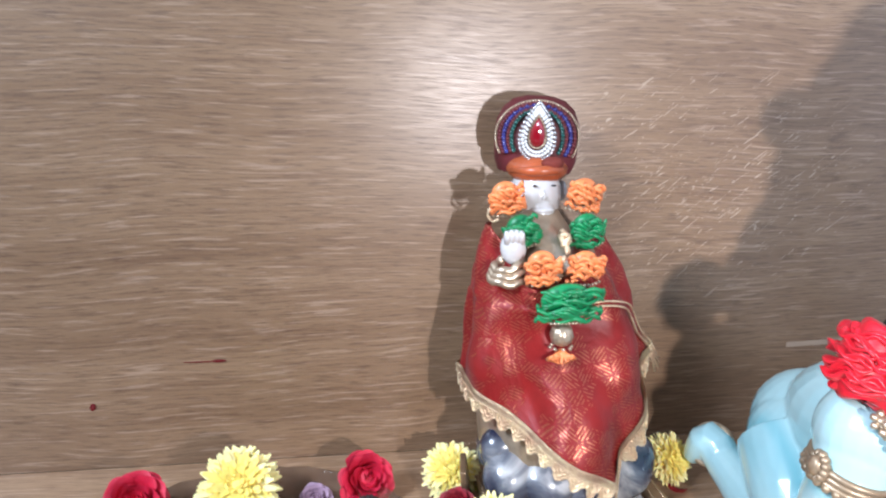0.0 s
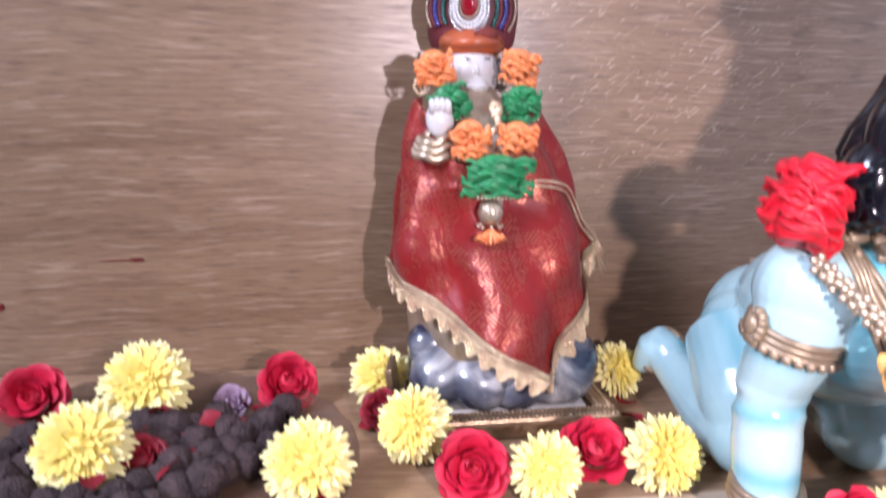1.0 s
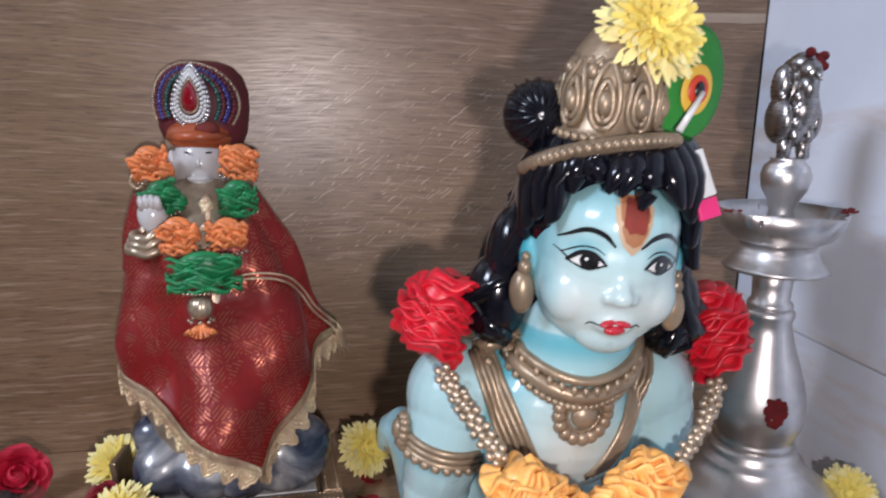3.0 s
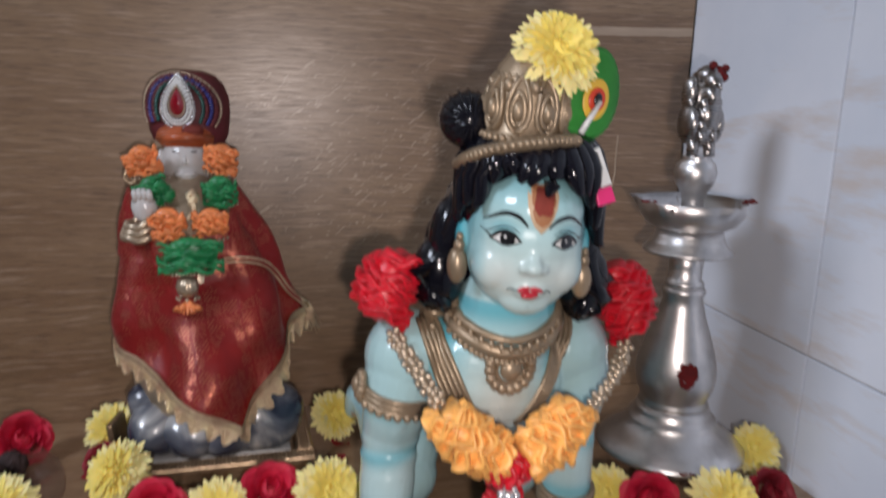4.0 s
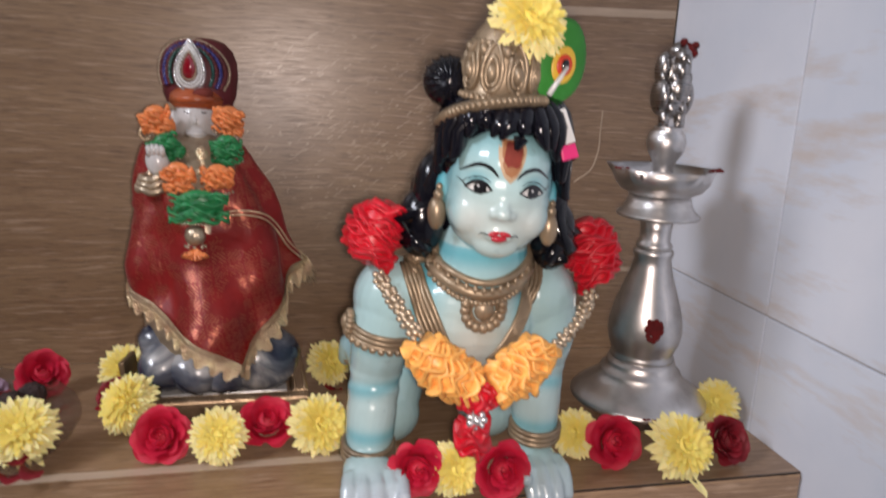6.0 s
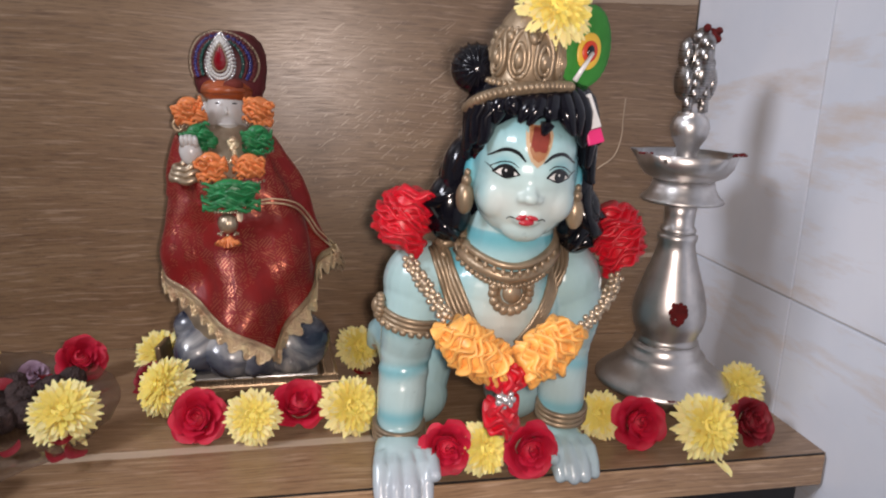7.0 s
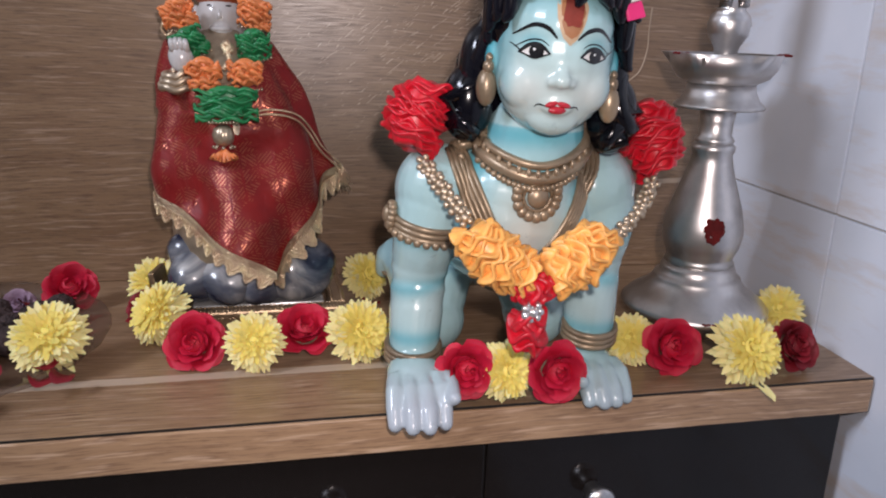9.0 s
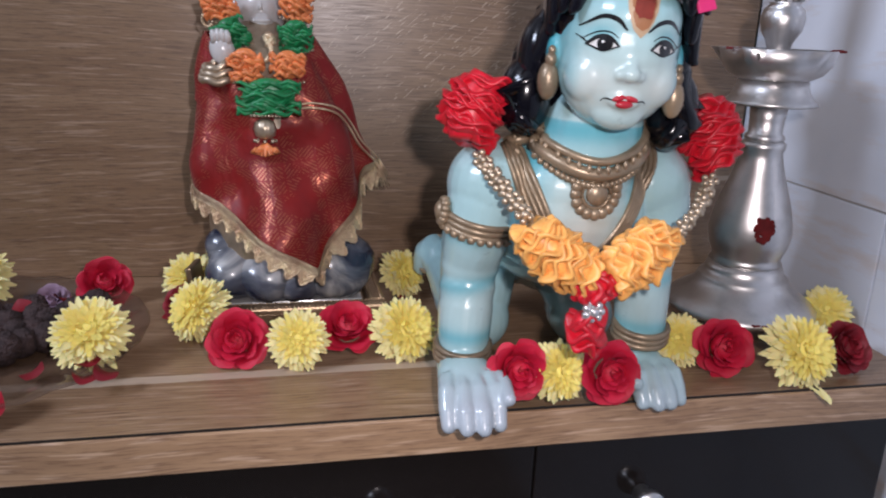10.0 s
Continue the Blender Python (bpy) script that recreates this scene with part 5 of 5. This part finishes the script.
def shawl():
    top = thing("shawl", "red gold-printed shawl with gold lace border on the figure", "shawl", SEAT)
    cols, rows = 90, 46
    bm = bmesh.new()
    grid = []
    for i in range(cols):
        a = radians(-125 + 250 * i / (cols - 1))
        high = 0.222 + 0.040 * min(1, abs(a) / 1.2) ** 1.5
        low = shawl_low(a)
        grid.append([bm.verts.new(shawl_at(a, low + (high - low) * j / (rows - 1))) for j in range(rows)])
    for p, q in zip(grid, grid[1:]):
        for j in range(rows - 1):
            bm.faces.new((p[j], q[j], q[j + 1], p[j + 1]))
    bmesh.ops.solidify(bm, geom=list(bm.faces), thickness=0.001)
    part("cloth", bm, SHAWL, top)

    def edge(a, drop=0.0, out=0.0014):
        z = shawl_low(a)
        p = shawl_at(a, z)
        d = Vector((p.x + 0.155, p.y + 0.058, 0)).normalized()
        return p + d * out + Vector((0, 0, -drop))

    for name, a0, a1 in (("lace_band", -110, 17.4), ("lace_band", 17.4, 112)):
        bm = bmesh.new()
        ladder = []
        for i in range(41):
            a = radians(a0 + (a1 - a0) * i / 40)
            ladder.append([bm.verts.new(edge(a, d, o)) for d, o in ((-0.0085, 0.0012), (-0.006, 0.0026), (-0.003, 0.0016), (-0.0005, 0.0024))])
        for p, q in zip(ladder, ladder[1:]):
            for k in range(3):
                bm.faces.new((p[k], q[k], q[k + 1], p[k + 1]))
        bmesh.ops.solidify(bm, geom=list(bm.faces), thickness=0.0008)
        part(name, bm, LACE, top, "gold lace border strip")
    a = radians(-108)
    while a < radians(110):
        p0 = edge(a)
        b = a
        while (edge(b) - p0).length < 0.0150 and b < radians(118):
            b += 0.01
        p1 = edge(b)
        mid = (p0 + p1) / 2
        side = (p1 - p0)
        down = (Vector((0, 0, -1)) - side.normalized() * Vector((0, 0, -1)).dot(side.normalized())).normalized()
        big = 1.75 if b > radians(17) else 1.25
        out = side.cross(down).normalized()
        tooth = bmesh.new()
        def lobe(k, lift):
            """The outline of one scallop: steep shoulders, then a blunt point."""
            c = mid - down * 0.0008
            return [c + side * u * k + down * d * k * big - out * lift for u, d in ((0.50, 0.0), (0.49, 0.0045), (0.30, 0.0062), (0.24, 0.0085), (0.05, 0.0108), (-0.05, 0.0108), (-0.24, 0.0085), (-0.30, 0.0062), (-0.49, 0.0045), (-0.50, 0.0))]

        face = tooth.faces.new([tooth.verts.new(q) for q in lobe(1.0, 0.0)])
        made = bmesh.ops.extrude_face_region(tooth, geom=[face])
        bmesh.ops.translate(tooth, vec=-out * 0.0009, verts=[v for v in made["geom"] if isinstance(v, bmesh.types.BMVert)])
        # raised cords that follow the scallop, and a knot at its heart
        tube(tooth, lobe(0.96, 0.0012), 0.0010, 6)
        tube(tooth, lobe(0.62, 0.0012), 0.0009, 6)
        tube(tooth, lobe(0.28, 0.0013), 0.0009, 6)
        part("lace_scallop", tooth, LACE, top, smooth=False)
        a = b
    # the upper edge of the overlap, trimmed in gold, and its fringe
    trim = bmesh.new()
    line = [shawl_at(radians(d), z) for d, z in ((14, 0.196), (30, 0.199), (48, 0.194), (66, 0.180), (80, 0.160), (92, 0.142))]
    line = [p + Vector((0.0015, -0.0035, 0)) for p in curve_points(line, 30)]
    tube(trim, line, 0.0017, 8, 0, 0.6)
    tube(trim, [p + Vector((0.002, -0.0005, 0.0042)) for p in line], 0.0009, 6, 0)
    part("gold_trim", trim, LACE, top, "gold braid trim")
    fringe = bmesh.new()
    for i in range(34):
        p = edge(radians(84 + random.uniform(0, 26))) + Vector((0, 0, random.uniform(-0.004, 0.012)))
        tube(fringe, [p, p + Vector((0.004, -0.001, -0.006)), p + Vector((random.uniform(0.006, 0.014), 0, random.uniform(-0.022, -0.010)))], [0.0006, 0.0005, 0.0003], 5)
    part("fringe", fringe, LACE, top, "loose gold threads")


def ribbon_garland():
    top = thing("ribbon_garland", "orange and green ribbon garland with metal beads on the seated figure", "garland", SEAT)
    rows = ((-0.2060, -0.068, 0.287, 14, SALMON_SATIN, "orange"), (-0.1955, -0.083, 0.262, 22, GREEN_SATIN, "green"), (-0.1825, -0.106, 0.237, 10, SALMON_SATIN, "orange"),
            (-0.1380, -0.068, 0.289, -6, SALMON_SATIN, "orange"), (-0.1390, -0.083, 0.262, 4, GREEN_SATIN, "green"), (-0.1465, -0.106, 0.236, 0, SALMON_SATIN, "orange"))

    def puff(name, half, high, deep, seed, mt, label, m):
        rnd = random.Random(seed)
        body = bmesh.new()
        blob(body, (0, 0, 0), (half * 0.85, deep * 0.7, high * 0.5), seg=16)
        holder = part(name, body, mt, top, label, m)
        for i in range(26):
            u0, z0 = rnd.uniform(-half, half), rnd.uniform(-0.46, 0.46) * high
            f = math.sqrt(max(0.05, 1 - (u0 / half * 0.8) ** 2))
            pts = []
            ln, ph = rnd.uniform(0.5, 0.9) * half, rnd.uniform(0, 6.28)
            for k in range(7):
                u = u0 + (k / 6 - 0.5) * ln * 1.5
                u = max(-half, min(half, u))
                pts.append((u, -deep * f * (0.75 + 0.25 * math.cos(u / half * 1.4)) - 0.0012 * math.sin(ph + k), z0 + 0.0026 * math.sin(ph + k * 1.3)))
            part("ribbon_strand", tube(bmesh.new(), pts, [0.0008, 0.0016, 0.0019, 0.0019, 0.0019, 0.0016, 0.0008], 7), mt, holder)
        return holder

    for i, (x, y, z, lean, mt, word) in enumerate(rows):
        m = pose(x, y, z, 18, -lean, 0)
        puff("ribbon_puff", 0.0145, 0.0265, 0.011, 40 + i, mt, word + " gathered ribbon", m)
        beads = bmesh.new()
        for k in range(9):
            u = -0.0135 + 0.0034 * k
            blob(beads, (u, -0.010 * math.sqrt(1 - (u / 0.016) ** 2), -0.0135), (0.0015, 0.0015, 0.0015), seg=7)
        tagged(part("beadwork", beads, BEAD, top, "row of small metal beads", m), kind="stuff")
    puff("ribbon_puff", 0.0265, 0.031, 0.012, 50, GREEN_SATIN, "green gathered ribbon", pose(-0.163, -0.120, 0.2105, 12, 0, 0))
    beads = bmesh.new()
    for k in range(9):
        blob(beads, (-0.012 + 0.003 * k, -0.006, 0), (0.0015, 0.0015, 0.0015), seg=7)
    tagged(part("beadwork", beads, BEAD, top, "row of small metal beads", pose(-0.166, -0.122, 0.194)), kind="stuff")
    ribbed = lathe([(0, -0.009), (0.004, -0.009), (0.008, -0.006), (0.0095, 0), (0.008, 0.006), (0.004, 0.009), (0, 0.009)], 36)
    for v in ribbed.verts:
        t = math.atan2(v.co.y, v.co.x)
        k = 1 + 0.05 * math.cos(12 * t)
        v.co.x, v.co.y = v.co.x * k, v.co.y * k
    part("bead", ribbed, BEAD, top, "ribbed metal bead", pose(-0.167, -0.122, 0.182))
    ring = bmesh.new()
    for k in range(8):
        blob(ring, (0.009 * math.cos(0.785 * k), 0.007 * math.sin(0.785 * k), 0), (0.0016, 0.0016, 0.0016), seg=7)
    tagged(part("beadwork", ring, BEAD, top, "", pose(-0.167, -0.122, 0.1715)), kind="stuff")
    tassel = bmesh.new()
    for k in range(9):
        a = radians(-80 + 20 * k)
        tube(tassel, [(0, 0, 0.002), (0.006 * math.sin(a), -0.003, -0.003), (0.012 * math.sin(a), -0.003, -0.005 - 0.004 * math.cos(a)), (0.008 * math.sin(a), -0.005, -0.009 * math.cos(a))], [0.001, 0.0018, 0.0018, 0.001], 6)
    part("tassel", tassel, SALMON_SATIN, top, "orange ribbon tassel", pose(-0.167, -0.123, 0.168))
    loops = bmesh.new()
    tube(loops, curve_points([(-0.214, -0.07, 0.276), (-0.219, -0.072, 0.277), (-0.221, -0.072, 0.271), (-0.217, -0.072, 0.266), (-0.212, -0.074, 0.268)], 16), 0.0012, 6)
    part("gold_cord", loops, LACE, top, "gold ribbon ends")
    loops = bmesh.new()
    tube(loops, curve_points([(-0.163, -0.092, 0.262), (-0.158, -0.100, 0.256), (-0.164, -0.103, 0.252), (-0.159, -0.102, 0.259), (-0.166, -0.100, 0.260), (-0.160, -0.104, 0.247), (-0.166, -0.105, 0.238)], 22), 0.0026, 6)
    part("gold_cord", loops, LACE, top, "gold ribbon ends")


def teardrop(t, half, high):
    return half * math.sin(t) * math.sin(t / 2) ** 0.8 * 1.08, -high * -math.cos(t)


def beaded_cap():
    top = thing("beaded_cap", "maroon beaded cap with a red teardrop gem on the seated figure", "cap", SEAT @ pose(-0.1685, -0.016, 0.300, 0, 2, -14) @ Matrix.Diagonal((0.99, 1.0, 0.95, 1)))
    bm = bmesh.new()
    n, prof = 72, ((0.0, 0.90), (0.010, 1.0), (0.030, 1.04), (0.046, 1.0), (0.058, 0.86), (0.066, 0.62), (0.0695, 0.30))
    rings = []
    for z, k in prof:
        rings.append([bm.verts.new(((0.0358 * k + 0.0010 * (i % 2)) * math.copysign(abs(math.cos(t)) ** 0.7, math.cos(t)), ((0.0125 if math.sin(t) > 0 else 0.030) * k) * math.copysign(abs(math.sin(t)) ** 0.8, math.sin(t)), z)) for i, t in enumerate(2 * math.pi * j / n for j in range(n))])
    for a, b in zip(rings, rings[1:]):
        for i in range(n):
            bm.faces.new((a[i], a[(i + 1) % n], b[(i + 1) % n], b[i]))
    bm.faces.new(rings[-1])
    part("cap_body", bm, MAROON, top)
    front = -0.0318
    for half, high, mt, name, size, count, word in ((0.0345, 0.0335, BEAD, "beadwork", 0.0014, 60, "gold"), (0.0310, 0.0315, MAROON, "beadwork", 0.0022, 42, "maroon"), (0.0275, 0.0295, BLUE_BEAD, "beadwork", 0.0023, 40, "blue"), (0.0240, 0.0275, MAROON, "beadwork", 0.0020, 42, "maroon"), (0.0210, 0.0260, GREEN_BEAD, "beadwork", 0.0022, 34, "green")):
        beads = bmesh.new()
        for i in range(count):
            t = radians(-28 + 236 * i / (count - 1))
            half_x = half * 1.05
            x, z = half_x * math.cos(t), 0.034 + high * math.sin(t)
            z = max(z, 0.004)
            y = front * (1 - 0.35 * (abs(x) / 0.036) ** 2.5) - 0.0006 - 0.0008 * (i % 2)
            blob(beads, (x, y, z), (size, size, size), seg=7)
        tagged(part(name, beads, mt, top, "row of " + word + " beads"), kind="stuff")
    for half, high, size, count, mt, lift in ((0.0175, 0.0255, 0.0019, 40, SILVER, 0.003), (0.0145, 0.0215, 0.0017, 36, WHITE, 0.0042), (0.0115, 0.0180, 0.0016, 30, WHITE, 0.0050), (0.0085, 0.0142, 0.0010, 40, BEAD, 0.0056)):
        beads = bmesh.new()
        for i in range(count):
            x, z = teardrop(2 * math.pi * i / count, half, high)
            blob(beads, (x, front - lift, 0.040 + z), (size, size, size), seg=7)
        tagged(part("bead_ring", beads, mt, top, "teardrop ring of pale beads"), kind="stuff")
    gem = bmesh.new()
    rows = []
    for k in range(6):
        s = 1 - k / 5
        rows.append([gem.verts.new((x * (0.35 + 0.65 * s) * (s ** 0.3 if k < 5 else 0.02), front - 0.005 - 0.0048 * math.sqrt(1 - s * s), 0.040 + z * (0.35 + 0.65 * s) * (s ** 0.3 if k < 5 else 0.02))) for x, z in (teardrop(2 * math.pi * i / 28, 0.0080, 0.0132) for i in range(28))])
    for a, b in zip(rows, rows[1:]):
        for i in range(28):
            gem.faces.new((a[i], a[(i + 1) % 28], b[(i + 1) % 28], b[i]))
    part("gem", gem, RUBY, top, "red glass teardrop gem")


seated_statue()
pedestal()
shawl()
ribbon_garland()
beaded_cap()
oil_lamp()


# ---- plate of offerings ----
def glass_plate():
    bm = bmesh.new()
    prof = [(0.0, 0.0), (0.115, 0.0), (0.125, 0.002), (0.155, 0.010), (0.175, 0.017), (0.176, 0.019), (0.174, 0.020), (0.153, 0.0135), (0.124, 0.005), (0.0, 0.0035)]
    lathe(prof, 96, bm)
    for v in bm.verts:
        r, t = math.hypot(v.co.x, v.co.y), math.atan2(v.co.y, v.co.x)
        if r > 0.12:
            v.co.z += 0.0012 * math.cos(24 * t) * (r - 0.12) / 0.055
    plate = lone("glass_plate", bm, [GLASS], "round smoky brown glass plate with a fluted rim on the shelf", "plate", pose(-0.412, -0.184, 0.0005) @ Matrix.Diagonal((0.9, 0.9, 1, 1)))
    plate.visible_shadow = False


def pods():
    shapes = []
    for s in range(4):
        bm = bmesh.new()
        bmesh.ops.create_icosphere(bm, subdivisions=5, radius=1)
        for v in bm.verts:
            p = v.co.normalized()
            k = 1 + 0.10 * noise.noise(p * 1.6 + Vector((7 * s, 0, 0))) + 0.10 * (1 - noise.cell(p * 3.5 + Vector((0, 5 * s, 0))) * 0.6) + 0.16 * abs(noise.noise(p * 5 + Vector((0, 0, 3 * s)))) + 0.13 * abs(noise.noise(p * 8 + Vector((s, 0, 0)))) + 0.05 * noise.noise(p * 16)
            v.co = p * k * 0.0135
        shapes.append(to_mesh(bm, "dried_pod", POD))
    rnd = random.Random(5)
    lines = [[(-0.345, -0.095), (-0.372, -0.135), (-0.395, -0.165), (-0.425, -0.185), (-0.460, -0.205), (-0.500, -0.215), (-0.545, -0.205)],
             [(-0.350, -0.150), (-0.380, -0.185), (-0.410, -0.210), (-0.440, -0.235), (-0.470, -0.250), (-0.505, -0.258), (-0.540, -0.250)],
             [(-0.400, -0.195), (-0.445, -0.165), (-0.490, -0.185), (-0.530, -0.170), (-0.565, -0.200)],
             [(-0.360, -0.120), (-0.415, -0.145), (-0.455, -0.140), (-0.500, -0.150)],
             [(-0.400, -0.100), (-0.430, -0.120), (-0.460, -0.105), (-0.520, -0.100), (-0.550, -0.130), (-0.575, -0.160)]]
    for line in lines:
        for x, y in [p for a, b in zip(line, line[1:]) for p in (a, ((a[0] + b[0]) / 2, (a[1] + b[1]) / 2))]:
            k = rnd.uniform(0.70, 0.92)
            m = pose(0.915 * x + rnd.uniform(-0.004, 0.004), y - 0.016 + rnd.uniform(-0.004, 0.004), 0.0045 + 0.0155 * k, rnd.uniform(0, 360), rnd.uniform(0, 360), rnd.uniform(0, 360)) @ Matrix.Diagonal((k * 1.1, k, k * 0.95, 1))
            lone("dried_pod", rnd.choice(shapes), (), "dark purple-brown knobbly dried pod on the glass plate", "dried pod", m, "pods on the plate")


def loose_petals():
    me = to_mesh(rose_petal(0.019, 0.017, 0.005, 0.004), "rose_petal", ROSE_DARK)
    rnd = random.Random(9)
    for x, y, z in ((-0.308, -0.236, 0.018), (-0.296, -0.246, 0.017), (-0.315, -0.250, 0.016), (-0.440, -0.160, 0.016), (-0.420, -0.155, 0.018), (-0.445, -0.140, 0.02), (-0.475, -0.165, 0.018), (-0.385, -0.118, 0.016), (-0.500, -0.175, 0.018), (-0.470, -0.090, 0.018), (-0.410, -0.145, 0.02), (-0.270, -0.105, 0.003), (-0.256, -0.085, 0.003), (-0.018, -0.120, 0.003), (-0.030, -0.100, 0.003), (-0.022, -0.075, 0.003), (-0.510, -0.235, 0.018), (-0.355, -0.235, 0.010), (-0.420, -0.185, 0.026), (-0.455, -0.150, 0.028), (-0.480, -0.200, 0.028), (-0.530, -0.150, 0.028), (-0.395, -0.125, 0.026), (-0.365, -0.110, 0.024), (-0.440, -0.110, 0.028), (-0.505, -0.120, 0.028)):
        lone("rose_petal", me, (), "loose dark red rose petal", "petal", pose(0.915 * x if x < -0.1 else x + 0.01, y - 0.016, z, rnd.uniform(-95, -65), rnd.uniform(-25, 25), rnd.uniform(0, 360)), "loose petals")


def fallen_petals():
    me = to_mesh(petal(0.0190, 0.0062, 0.25, -0.002), "flower_petal", MUM_OUT)
    for x, y, z, tilt, turn in ((0.306, -0.333, 0.006, -35, 178), (0.299, -0.331, 0.006, -30, 200), (0.034, -0.318, 0.006, -20, 160)):
        lone("flower_petal", me, (), "loose pale yellow chrysanthemum petal on the shelf", "petal", pose(x, y, z, 0, 0, turn) @ pose(0, 0, 0, tilt * 0.4), "fallen petals")


fallen_petals()
glass_plate()
pods()
loose_petals()
for at, size in (((-0.458, BACK - 0.0006, 0.1145), (0.0075, 0.0006, 0.0016)), ((-0.475, BACK - 0.0003, 0.1141), (0.018, 0.0004, 0.0007)), ((-0.583, BACK - 0.0006, 0.070), (0.0030, 0.0007, 0.0042))):
    lone("smudge", blob(bmesh.new(), (0, 0, 0), size, (0, 20 if size[0] < 0.004 else 0, 0), 14), [KUMKUM if size[0] < 0.02 else TILAK], "dried dark red smudge on the wooden panel", "stain", Matrix.Translation(at))

SCRATCH = [(0.337, 0.322), (0.336, 0.294), (0.336, 0.273), (0.328, 0.247), (0.306, 0.23)]
lone("scratch", tube(bmesh.new(), curve_points([(x, BACK - 0.0003, z) for x, z in SCRATCH], 30), 0.0009, 6), [simple("pale_scratch", (0.50, 0.38, 0.27), 0.5)], "thin pale curved scratch on the wooden panel", "scratch")

MUMS = [chrysanthemum(1, "pale yellow chrysanthemum head laid among the offerings"), chrysanthemum(2, "pale yellow chrysanthemum head laid among the offerings", 8)]
ROSES = [rose(3, ROSE, "fresh red rose head laid on the shelf"), rose(4, ROSE, "fresh red rose head laid on the shelf", 0.6), rose(5, ROSE_DARK, "dark red wilting rose head among the offerings", 0.8), rose(6, MAUVE, "faded mauve flower on the glass plate", 1.2)]
place(MUMS, [
    (0, -0.290, -0.219, 0.028, 42, 0, 1.22), (0, -0.430, -0.080, 0.030, 45, 0, 1.18), (1, -0.447, -0.188, 0.030, 42, 0, 1.36),
    (0, -0.231, -0.057, 0.020, 45, -10, 0.90), (1, -0.208, -0.159, 0.024, 55, -45, 0.88), (0, -0.123, -0.227, 0.022, 58, 0, 0.83), (1, -0.032, -0.216, 0.022, 60, 15, 0.85), (0, -0.016, -0.064, 0.023, 58, 35, 0.85),
    (1, 0.078, -0.318, 0.026, 66, 8, 0.70), (0, 0.216, -0.257, 0.020, 60, -35, 0.76), (1, 0.299, -0.305, 0.026, 58, 0, 0.90), (0, 0.395, -0.215, 0.024, 55, -30, 0.81), (1, 0.104, -0.348, 0.393, 62, 4, 0.84)])
place(ROSES, [
    (0, -0.173, -0.214, 0.018, 58, -10, 0.98), (1, -0.080, -0.205, 0.019, 35, 10, 0.98), (0, 0.045, -0.320, 0.031, 76, 0, 0.86), (1, 0.118, -0.325, 0.027, 76, 0, 0.94), (0, 0.243, -0.280, 0.022, 65, -5, 0.96), (2, 0.358, -0.288, 0.020, 60, 10, 0.86),
    (0, -0.316, -0.062, 0.020, 50, 20, 0.98), (0, -0.522, -0.076, 0.020, 50, 0, 1.05), (1, -0.352, -0.304, 0.015, 50, 0, 0.85), (3, -0.362, -0.074, 0.008, 45, 0, 0.58), (2, -0.232, -0.110, 0.014, 45, -30, 0.80), (2, -0.410, -0.184, 0.016, 40, 0, 0.85)])
